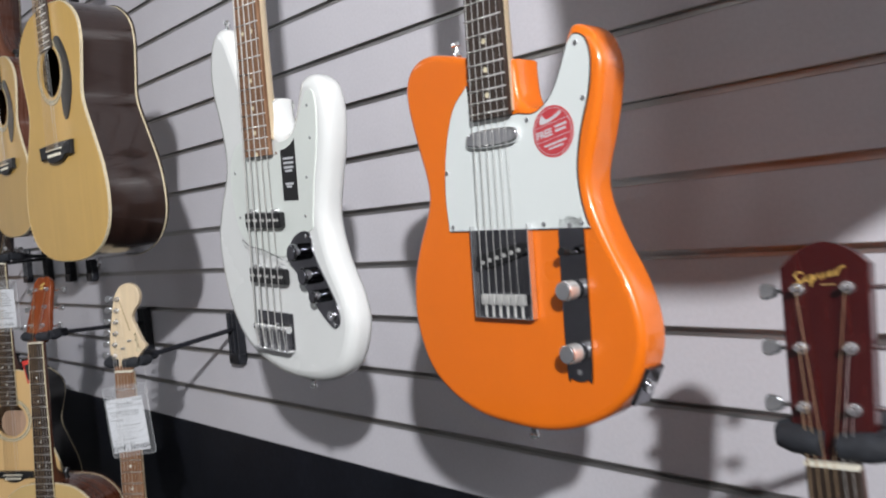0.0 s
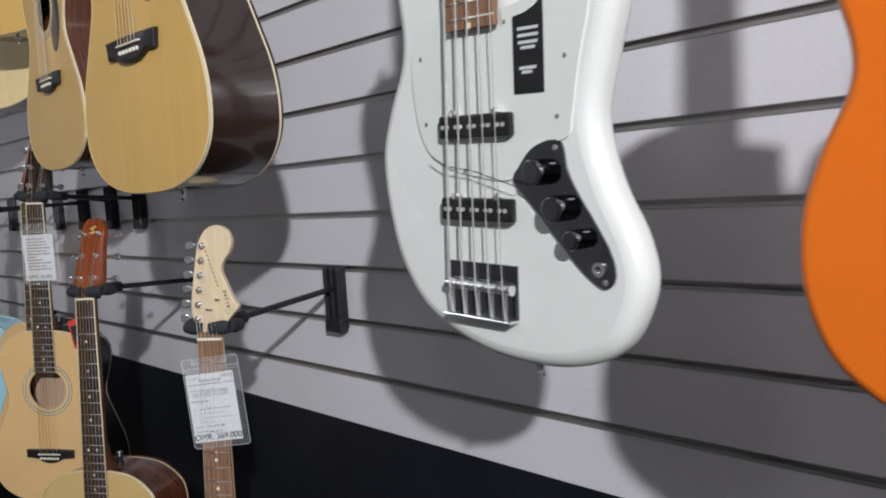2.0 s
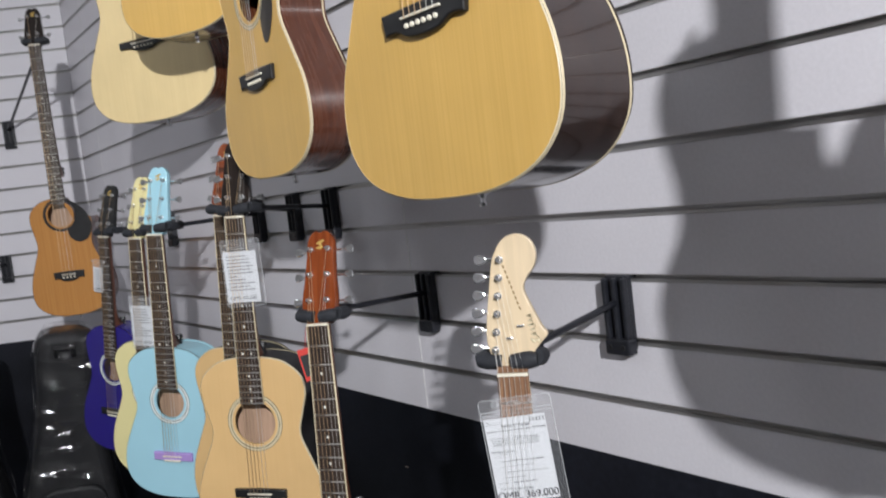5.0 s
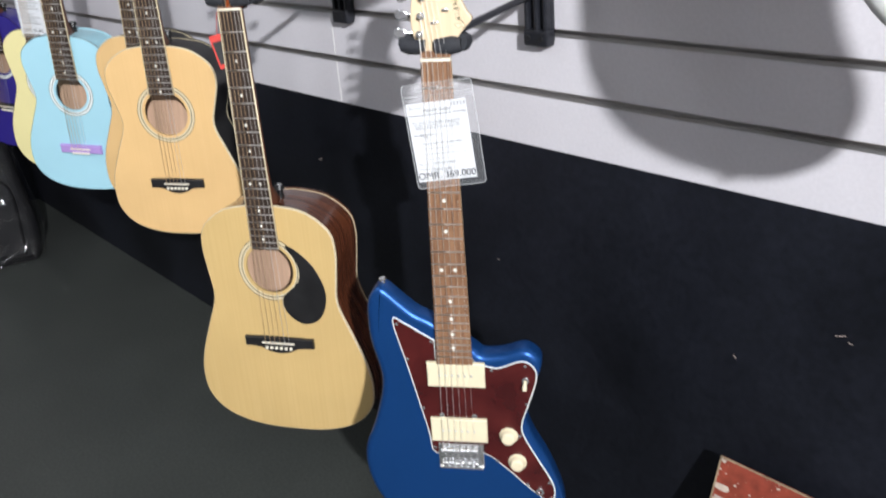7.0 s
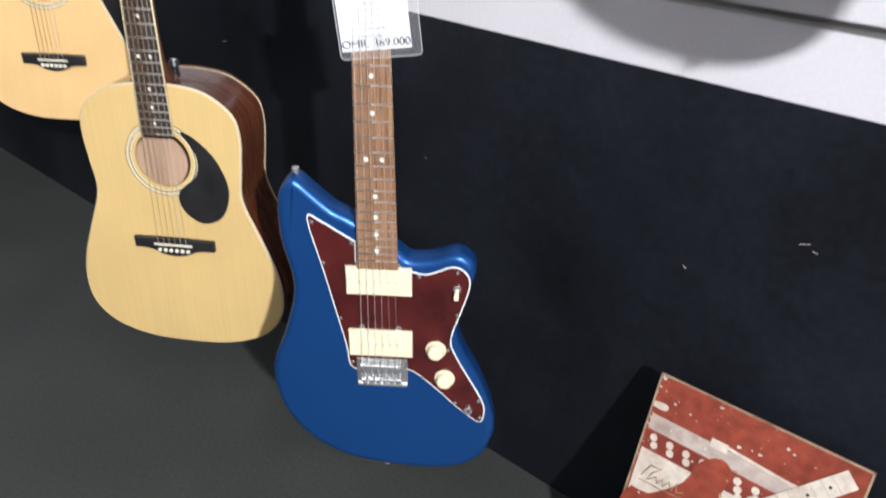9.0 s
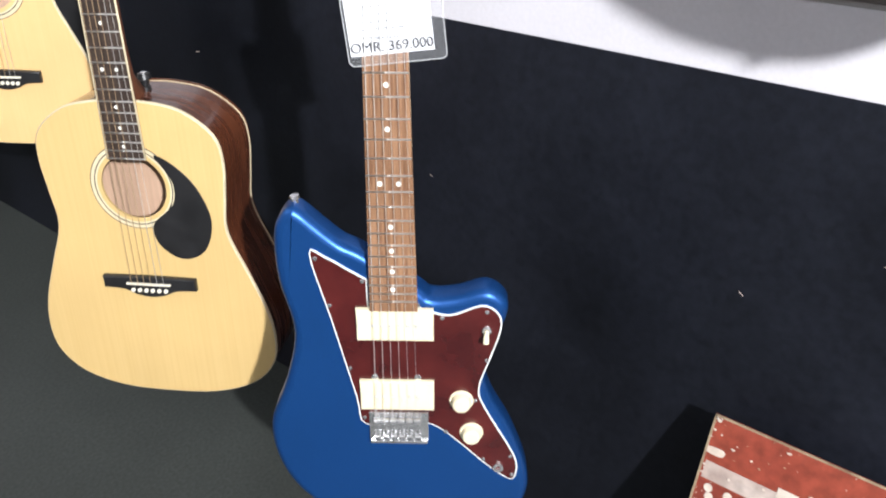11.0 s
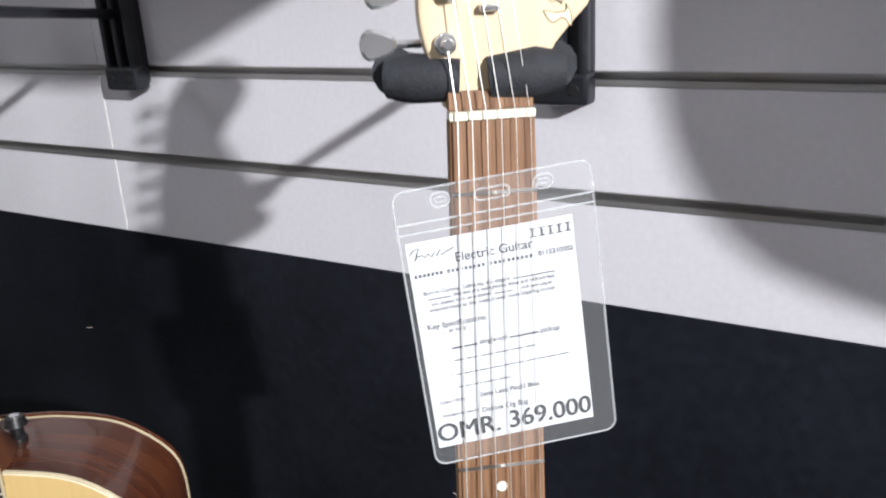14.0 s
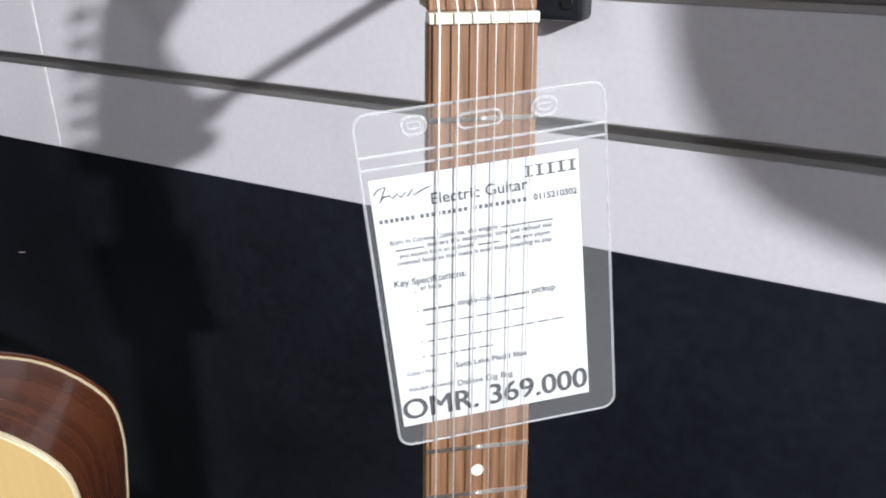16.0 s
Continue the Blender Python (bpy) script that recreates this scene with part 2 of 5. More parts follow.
M["sign_grey"] = material("worn_grey_print", (0.58, 0.50, 0.45), 0.45, noise_scale=12, second=(0.36, 0.26, 0.22), detail=8, fine=(70, 0.15))
M["sign_edge"] = material("worn_tin_edge", (0.55, 0.45, 0.30), 0.45, 0.3, noise_scale=30, second=(0.22, 0.13, 0.08), detail=8)
M["strap_red"] = material("red_swing_tag", (0.55, 0.03, 0.02), 0.45, noise_scale=30)

# ---- mesh helpers ----


def part(name, bm, mat, parent=None, label="", smooth=True):
    me = bpy.data.meshes.new(name)
    bmesh.ops.recalc_face_normals(bm, faces=bm.faces)
    lay = bm.faces.layers.int.get("plane")
    bm.faces.index_update()
    planes = {f.index for f in bm.faces if f[lay]} if lay else set()
    if lay:
        bm.faces.layers.int.remove(lay)
    bm.to_mesh(me)
    bm.free()
    me.materials.append(M[mat] if isinstance(mat, str) else mat)
    if smooth:
        areas = sorted(p.area for p in me.polygons)
        limit = 25 * areas[len(areas) // 2]
        me.set_sharp_from_angle(angle=radians(38))
        for p in me.polygons:
            p.use_smooth = len(p.vertices) <= 4 and p.area < limit and p.index not in planes
    ob = new(name, me)
    if parent:
        ob.parent = parent
    if label:
        ob["label"] = label
    return ob


def again(ob, m, parent):
    """Another piece on the same mesh."""
    o = new(ob.name.split(".")[0], ob.data)
    o.parent = parent
    o.matrix_basis = m
    return o


def thing(name, label, category, group="", kind="", m=None):
    e = tagged(new(name), label, category, group, kind)
    e.empty_display_size = 0.05
    if m is not None:
        e.matrix_basis = m
    return e


def box(x0, x1, y0, y1, z0, z1, bevel=0.0, bm=None, segs=2):
    own = bm or bmesh.new()
    r = bmesh.ops.create_cube(own, size=1)
    for v in r["verts"]:
        v.co = Vector(((x0 + x1) / 2 + v.co.x * (x1 - x0), (y0 + y1) / 2 + v.co.y * (y1 - y0), (z0 + z1) / 2 + v.co.z * (z1 - z0)))
    if bevel:
        vs = set(r["verts"])
        es = [e for e in own.edges if e.verts[0] in vs and e.verts[1] in vs]
        bmesh.ops.bevel(own, geom=es, offset=bevel, segments=segs, profile=0.5, affect="EDGES")
    lay = own.faces.layers.int.get("plane") or own.faces.layers.int.new("plane")
    sides = ((0, x0, x1), (1, y0, y1), (2, z0, z1))
    for f in own.faces:
        if any(all(abs(v.co[k] - lim) < 1e-6 for v in f.verts) for k, *lims in sides for lim in lims):
            f[lay] = 1
    return own


def tube(points, radius, sides=8, bm=None, taper=None):
    """A round bar through the points."""
    own = bm or bmesh.new()
    pts = [Vector(p) for p in points]
    rings = []
    for i, p in enumerate(pts):
        d = (pts[min(i + 1, len(pts) - 1)] - pts[max(i - 1, 0)]).normalized()
        a = d.orthogonal().normalized()
        if rings:
            a = (ref - d * ref.dot(d)).normalized()
        ref = a
        b = d.cross(a)
        r = radius if taper is None else radius * taper[i]
        rings.append([own.verts.new(p + r * (math.cos(k * math.tau / sides) * a + math.sin(k * math.tau / sides) * b)) for k in range(sides)])
    for r0, r1 in zip(rings, rings[1:]):
        for k in range(sides):
            own.faces.new((r0[k], r0[(k + 1) % sides], r1[(k + 1) % sides], r1[k]))
    own.faces.new(list(reversed(rings[0])))
    own.faces.new(rings[-1])
    return own


def disc(x, y, z0, z1, r, sides=20, bevel=0.0, bm=None, top=1.0):
    """An upright round post along z."""
    own = bm or bmesh.new()
    lo = [own.verts.new((x + r * math.cos(k * math.tau / sides), y + r * math.sin(k * math.tau / sides), z0)) for k in range(sides)]
    hi = [own.verts.new((x + r * top * math.cos(k * math.tau / sides), y + r * top * math.sin(k * math.tau / sides), z1)) for k in range(sides)]
    for k in range(sides):
        own.faces.new((lo[k], lo[(k + 1) % sides], hi[(k + 1) % sides], hi[k]))
    own.faces.new(list(reversed(lo)))
    f = own.faces.new(hi)
    if bevel:
        bmesh.ops.bevel(own, geom=list(f.edges), offset=bevel, segments=3, profile=0.5, affect="EDGES")
    return own


def ring(cx, cy, z0, z1, r0, r1, sides=40, bm=None):
    own = bm or bmesh.new()
    c = []
    for r, z in ((r0, z0), (r1, z0), (r1, z1), (r0, z1)):
        c.append([own.verts.new((cx + r * math.cos(k * math.tau / sides), cy + r * math.sin(k * math.tau / sides), z)) for k in range(sides)])
    for a, b in zip(c, c[1:] + c[:1]):
        for k in range(sides):
            own.faces.new((a[k], a[(k + 1) % sides], b[(k + 1) % sides], b[k]))
    return own


def smooth_loop(points, per=4):
    """A closed curve through the points; a point with a third value is a corner."""
    n = len(points)
    out = []
    for i in range(n):
        p0, p1, p2, p3 = (points[(i + k) % n] for k in (-1, 0, 1, 2))
        a, b, c, d = (Vector(p[:2]) for p in (p0, p1, p2, p3))
        if len(p1) > 2:
            a = b - (c - b) * 0.3
        if len(p2) > 2:
            d = c + (c - b) * 0.3
        for k in range(per):
            t = k / per
            out.append(0.5 * (2 * b + (c - a) * t + (2 * a - 5 * b + 4 * c - d) * t * t + (3 * b - a - 3 * c + d) * t ** 3))
    return out


def slab(loop, z0, z1, round_top=0.0, round_bottom=0.0, segs=4, bm=None):
    """A plate with the loop's outline and rounded rims."""
    own = bm or bmesh.new()
    pts = [Vector((p[0], p[1])) for p in loop]
    area = sum(a.x * b.y - b.x * a.y for a, b in zip(pts, pts[1:] + pts[:1]))
    if area < 0:
        pts.reverse()
    n = len(pts)
    normal = []
    for i in range(n):
        d = (pts[(i + 1) % n] - pts[i - 1]).normalized()
        normal.append(Vector((d.y, -d.x)))
    profile = []
    if round_bottom:
        for k in range(segs + 1):
            a = k / segs * math.pi / 2
            profile.append((round_bottom * (1 - math.sin(a)), z0 + round_bottom * (1 - math.cos(a))))
    else:
        profile.append((0, z0))
    if round_top:
        for k in range(segs + 1):
            a = k / segs * math.pi / 2
            profile.append((round_top * (1 - math.cos(a)), z1 - round_top * (1 - math.sin(a))))
    else:
        profile.append((0, z1))
    rings = [[own.verts.new((*(p - q * inset), z)) for p, q in zip(pts, normal)] for inset, z in profile]
    for r0, r1 in zip(rings, rings[1:]):
        for k in range(n):
            own.faces.new((r0[k], r0[(k + 1) % n], r1[(k + 1) % n], r1[k]))
    own.faces.new(list(reversed(rings[0])))
    own.faces.new(rings[-1])
    return own


def inset_loop(loop, d):
    n = len(loop)
    pts = [Vector((p[0], p[1])) for p in loop]
    area = sum(a.x * b.y - b.x * a.y for a, b in zip(pts, pts[1:] + pts[:1]))
    s = 1 if area > 0 else -1
    out = []
    for i in range(n):
        t = (pts[(i + 1) % n] - pts[i - 1]).normalized()
        out.append(pts[i] - s * Vector((t.y, -t.x)) * d)
    return out


def words(text, size, x, y, z, mat, parent, name="lettering", m=None, align="LEFT", bold=0.0):
    cu = bpy.data.curves.new(name, "FONT")
    cu.body, cu.size, cu.align_x, cu.extrude, cu.offset = text, size, align, 0.00008, bold
    ob = bpy.data.objects.new(name, cu)
    scene.collection.objects.link(ob)
    dg = bpy.context.evaluated_depsgraph_get()
    me = bpy.data.meshes.new_from_object(ob.evaluated_get(dg))
    bpy.data.objects.remove(ob)
    me.materials.clear()
    me.materials.append(M[mat])
    o = new(name, me)
    o.parent = parent
    o.matrix_basis = (m or Matrix()) @ pose(x, y, z)
    return o


def fret_at(scale, n):
    return scale * 2 ** (-n / 12)


# ---- the setting ----
WALL, SLOT0, PITCH, EDGE, TOP = 1.15, 0.986, 0.1072, 0.883, 2.95
CORNER = 5.30
SEAMS = [-2.345, 0.095, 2.535, 4.975]

wall_east = thing("wall_east", "white slatted display wall over a black base panel", "wall", kind="structure")
part("backing", box(WALL + 0.02, WALL + 0.16, -3.2, CORNER + 0.1, 0, TOP), "seam", wall_east)
part("base_panel", box(WALL, WALL + 0.019, -3.2, CORNER, 0, EDGE, 0.001), "black_panel", wall_east, "black painted base panel")


def slat_run(parent, length, seams, place, smooth_name="slat"):
    """Slats and slot inserts along local x from 0 to length, front face on local y = 0, facing -y."""
    cuts = [0] + [s for s in seams if 0.01 < s < length - 0.01] + [length]
    heights = [EDGE] + [SLOT0 + PITCH * k for k in range(18)] + [TOP]
    for a, b in zip(cuts, cuts[1:]):
        shared = None
        for i, (lo, hi) in enumerate(zip(heights, heights[1:])):
            z0 = lo + (0.006 if i else 0)
            z1 = hi - (0.006 if hi < TOP else 0)
            if z1 - z0 < 0.02:
                continue
            h = z1 - z0
            if shared is None or abs(shared[1] - h) > 1e-4:
                shared = (part("slat", box(a + 0.0011, b - 0.0011, 0, 0.0185, 0, h, 0.0012), "slat", parent), h)
                shared[0].matrix_basis = place @ pose(0, 0, z0)
            else:
                again(shared[0], place @ pose(0, 0, z0), parent)
        if a > 0:
            for lo, hi in zip(heights, heights[1:]):
                fill = part("seam_filler", box(a - 0.0012, a + 0.0012, -0.0003, 0.012, lo + 0.007, hi - 0.007), "seam", parent)
                fill.matrix_basis = place
        lip = bmesh.new()
        box(a, b, 0.013, 0.0145, -0.006, 0.006, bm=lip)
        box(a, b, -0.0008, 0.014, -0.0062, -0.0048, bm=lip)
        box(a, b, -0.0008, 0.014, 0.0050, 0.0062, bm=lip)
        box(a, b, -0.0012, 0.0002, -0.0064, -0.0012, bm=lip)
        first = part("slot_insert", lip, "alu", parent, "aluminium slot insert", smooth=False)
        for k in range(18):
            z = SLOT0 + PITCH * k
            if z > TOP - 0.02:
                continue
            if k == 0:
                first.matrix_basis = place @ pose(0, 0, z)
            else:
                again(first, place @ pose(0, 0, z), parent)


def along_wall(y, z=0.0, out=0.0):
    """On the display wall: local x runs with -y, local y into the wall, z up."""
    return Matrix(((0, 1, 0, WALL - out), (-1, 0, 0, y), (0, 0, 1, z), (0, 0, 0, 1)))


RUN = CORNER + 3.2
slat_run(wall_east, RUN, sorted(CORNER - s for s in SEAMS), along_wall(CORNER))

DIAG = math.atan2(0.51, -0.86)
diag_m = Matrix.Translation((WALL, CORNER, 0)) @ pose(0, 0, 0, 0, 0, math.degrees(DIAG) + 180) @ pose(-1.25, 0, 0)
wall_north = thing("wall_north", "white slatted display wall across the corner", "wall", kind="structure")
wb = part("backing", box(0, 1.25, 0.02, 0.15, 0, TOP), "seam", wall_north)
wb.matrix_basis = diag_m
wb = part("base_panel", box(0, 1.25, 0, 0.019, 0, EDGE, 0.001), "black_panel", wall_north, "black painted base panel")
wb.matrix_basis = diag_m
slat_run(wall_north, 1.25, [], diag_m)

end = diag_m @ Vector((0, 0, 0))
tagged(part("wall_far", box(-3.5, end.x + 0.03, end.y - 0.02, end.y + 0.12, 0, TOP), "paint"), "plain off-white painted wall beyond the corner", "wall", kind="structure")
tagged(part("wall_west", box(-3.62, -3.5, -3.2, end.y + 0.1, 0, TOP), "paint"), "plain off-white painted wall", "wall", kind="structure")
tagged(part("wall_south", box(-3.5, WALL + 0.16, -3.32, -3.2, 0, TOP), "paint"), "plain off-white painted wall", "wall", kind="structure")
tagged(part("floor", box(-3.62, WALL + 0.16, -3.32, end.y + 0.15, -0.1, 0), "floor"), "dark grey sealed floor with fine mottling", "floor", kind="structure")
tagged(part("ceiling", box(-3.62, WALL + 0.16, -3.32, end.y + 0.15, TOP, TOP + 0.1), "ceiling"), "plain white ceiling", "ceiling", kind="structure")

# ---- guitars: local x across (treble side +), y up the neck, z out of the face; origin on the face under the saddle ----


def facing(saddle, n, lean=0.0, back=0.0):
    """A pose from the saddle's place, the way the face looks, the neck's sideways lean and its lean back."""
    nz = Vector((n[0], n[1], 0)).normalized()
    u = Vector((0, 0, 1)).cross(nz)
    up = (Vector((0, 0, 1)) + lean * u - back * nz).normalized()
    nz = (nz - up * nz.dot(up)).normalized()
    u = up.cross(nz)
    m = Matrix((u, up, nz)).transposed().to_4x4()
    m.translation = saddle
    return m


def neck_wood(g, scale, y0, w0, w1, ztop, mat, thick=0.021, heel=0.0):
    """The neck's round back, from the body at y0 to the nut."""
    bm = bmesh.new()
    rows = []
    for i in range(9):
        f = i / 8
        y = y0 + (scale - y0) * f
        w = w0 + (w1 - w0) * f
        d = thick * (1.12 - 0.12 * f) + heel * max(0, 1 - f * 5) ** 2
        row = [bm.verts.new((w / 2 * math.cos(a), y, ztop - d * math.sin(a))) for a in [math.pi * k / 10 for k in range(11)]]
        rows.append(row)
    for a, b in zip(rows, rows[1:]):
        for k in range(10):
            bm.faces.new((a[k], a[k + 1], b[k + 1], b[k]))
        bm.faces.new((a[10], a[0], b[0], b[10]))
    bm.faces.new(rows[0])
    bm.faces.new(list(reversed(rows[-1])))
    return part("neck", bm, mat, g)


def fretboard(g, scale, y0, w0, w1, z0, z1, mat, frets, dots=(), dot_r=0.0032, binding=False, marks="pearl"):
    def half(y):
        return (w0 + (w1 - w0) * (y - y0) / (scale - y0)) / 2
    bm = bmesh.new()
    vs = [bm.verts.new(p) for p in ((-w0 / 2, y0, z0), (w0 / 2, y0, z0), (w1 / 2, scale, z0), (-w1 / 2, scale, z0), (-w0 / 2, y0, z1), (w0 / 2, y0, z1), (w1 / 2, scale, z1), (-w1 / 2, scale, z1))]
    for q in ((3, 2, 1, 0), (4, 5, 6, 7), (0, 1, 5, 4), (1, 2, 6, 5), (2, 3, 7, 6), (3, 0, 4, 7)):
        bm.faces.new([vs[i] for i in q])
    bmesh.ops.bevel(bm, geom=[e for e in bm.edges if abs(e.verts[0].co.y - e.verts[1].co.y) > 0.1], offset=0.0012, segments=2, profile=0.5, affect="EDGES")
    board = part("fretboard", bm, mat, g)
    if binding:
        for s in (-1, 1):
            part("board_binding", tube([(s * (half(y0) + 0.0004), y0, z1 - 0.0016), (s * (half(scale) + 0.0004), scale, z1 - 0.0016)], 0.0017, 6), "binding", board)
    first = part("fret", tube([(-0.5, 0, 0), (0.5, 0, 0)], 0.00105, 6), "nickel", board)
    used = False
    for n in range(1, frets + 1):
        y = fret_at(scale, n)
        if y < y0 + 0.001:
            break
        m = Matrix.Translation((0, y, z1 + 0.0002)) @ Matrix.Diagonal((2 * half(y) - 0.0008, 1, 1, 1))
        if used:
            again(first, m, board)
        else:
            first.matrix_basis, used = m, True
    dot = None
    for n in dots:
        y = (fret_at(scale, n) + fret_at(scale, n - 1)) / 2
        if y < y0:
            continue
        for x in ((-0.2, 0.2) if n == 12 else (0,)):
            m = Matrix.Translation((x * 2 * half(y), y, z1 + 0.0001))
            if dot:
                again(dot, m, board)
            else:
                dot = part("inlay_dot", disc(0, 0, -0.0005, 0.00025, dot_r, 14), marks, board)
                dot.matrix_basis = m
    part("nut", box(-w1 / 2, w1 / 2, scale, scale + 0.0042, z0, z1 + 0.002, 0.0006), "bone", g)
    return board


def strings(g, n, spread0, spread1, y0, y1, z0, z1, posts, mats, thick):
    """Strings from bridge to nut, then on to the tuner posts."""
    for i in range(n):
        f = i / (n - 1) - 0.5
        a, b = (f * spread0, y0, z0), (f * spread1, y1 + 0.002, z1)
        pts = [a, b]
        if posts:
            pts.append(posts[i])
        r = thick[0] + (thick[1] - thick[0]) * i / (n - 1)
        part("string", tube(pts, r, 5), mats[0] if i < n - 2 else mats[1], g)


def tuners(head, spots, side_dirs, z, mat="chrome", key="chrome", reach=0.03):
    """A post and a side key for each tuner, under the headstock."""
    made = None
    for (x, y), s in zip(spots, side_dirs):
        m = Matrix.Translation((x, y, 0)) @ Matrix.Diagonal((s, 1, 1, 1))
        if made is None:
            bm = disc(0, 0, z, z + 0.004, 0.0055, 16, 0.001)
            disc(0, 0, z + 0.002, z + 0.012, 0.0031, 14, 0.0008, bm)
            box(-0.006, 0.006, -0.007, 0.007, z - 0.022, z - 0.013, 0.002, bm)
            tube([(0, 0, z - 0.017), (reach, 0, z - 0.017)], 0.0022, 8, bm)
            made = part("tuning_machine", bm, mat, head)
            made.matrix_basis = m
            bm = slab(smooth_loop([(-0.003, -0.004), (0.010, -0.0075), (0.014, 0), (0.010, 0.0075), (-0.003, 0.004)], 3), -0.003, 0.003, 0.0018, 0.0018, 2)
            keyp = part("tuner_key", bm, key, made)
            keyp.matrix_basis = Matrix.Translation((reach, 0, z - 0.017))
            ob0 = keyp
        else:
            o = again(made, m, head)
            again(ob0, ob0.matrix_basis.copy(), o)


def screws(parent, spots, z, r=0.0028):
    first = None
    for x, y in spots:
        if first:
            again(first, Matrix.Translation((x, y, z)), parent)
        else:
            first = part("screw", disc(0, 0, -0.001, 0.0011, r, 12, 0.0005), "chrome", parent)
            first.matrix_basis = Matrix.Translation((x, y, z))


def strap_button(g, x, y, z, dx, dy):
    d = Vector((dx, dy, 0)).normalized()
    p = Vector((x, y, z))
    part("strap_button", tube([p, p + d * 0.004, p + d * 0.005, p + d * 0.011, p + d * 0.012, p + d * 0.016], 0.006, 12, taper=[1, 0.9, 0.62, 0.62, 1, 0.9]), "chrome", g)


SIX_LINE = [(-0.0215, 0), (-0.026, 0.012), (-0.034, 0.03), (-0.0365, 0.055), (-0.030, 0.10), (-0.022, 0.145), (-0.017, 0.162), (-0.004, 0.181), (0.015, 0.188), (0.033, 0.18), (0.041, 0.162), (0.037, 0.142), (0.026, 0.128), (0.020, 0.112), (0.028, 0.09), (0.040, 0.062), (0.0475, 0.050), (0.0375, 0.038), (0.028, 0.026), (0.0225, 0.010)]


def six_in_line_head(g, scale, z0, thick=0.0145, s=1.0):
    pts = [(0.004 + p[0] * s, scale + 0.004 + p[1] * s, *p[2:]) for p in SIX_LINE]
    h = part("headstock", slab(smooth_loop(pts, 4), z0 - thick, z0, 0.0015, 0.0015, 2), "maple", g, "pale maple six-in-line headstock")
    spots = [(-0.0205 * s + 0.0032 * k, scale + (0.036 + 0.0245 * k) * s) for k in range(6)]
    tuners(h, spots, [-1] * 6, z0, reach=0.026)
    for k in (0, 1):
        part("string_tree", box(-0.004 + 0.016 * k, 0.006 + 0.016 * k, scale + 0.05 + 0.016 * k, scale + 0.0535 + 0.016 * k, z0, z0 + 0.006, 0.001), "chrome", h)
    # script mark beside the edge, as plain strokes
    m = Matrix.Translation((0.0365 * s, scale + 0.040, z0 + 0.0002)) @ pose(0, 0, 0, 0, 0, 101)
    for k, (x, w, hh) in enumerate(((0.0, 0.011, 0.013), (0.011, 0.006, 0.007), (0.0175, 0.006, 0.006), (0.024, 0.006, 0.010), (0.031, 0.005, 0.006), (0.0365, 0.006, 0.006))):
        pts = [(x, -hh * 0.4), (x + w * 0.45, -hh * 0.15), (x + w * 0.35, hh * 0.3), (x + w, hh * 0.55), (x + w * 0.8, hh * 0.15), (x + w * 0.75, -hh * 0.3), (x + w * 1.05, -hh * 0.35), (x + w * 0.55, -hh * 0.5)]
        part("logo_outline", slab(smooth_loop(pts, 3), -0.0002, 0.0001), "brown_ink", h).matrix_basis = m
        part("logo_stroke", slab(inset_loop(smooth_loop(pts, 3), 0.0006), 0, 0.0002), "cream", h).matrix_basis = m
    for k in range(9):
        part("model_mark", box(0.052 + 0.0075 * k, 0.0565 + 0.0075 * k, -0.0011, 0.0011, -0.0002, 0.0001), "brown_ink", h).matrix_basis = m @ pose(0, 0.0035, 0, 0, 0, 6)
    return h, [(x, y, z0 + 0.008) for x, y in spots]


def solid_body(g, pts, mat, thick, rnd, z1=0.0, per=5):
    loop = smooth_loop(pts, per)
    return part("body", slab(loop, z1 - thick, z1, rnd, rnd, 5), mat, g), loop


def bar(parent, name, x0, x1, y0, y1, z0, z1, mat, bevel=0.0, label=""):
    return part(name, box(x0, x1, y0, y1, z0, z1, bevel), mat, parent, label)


DOTS = (3, 5, 7, 9, 12, 15, 17, 19, 21)


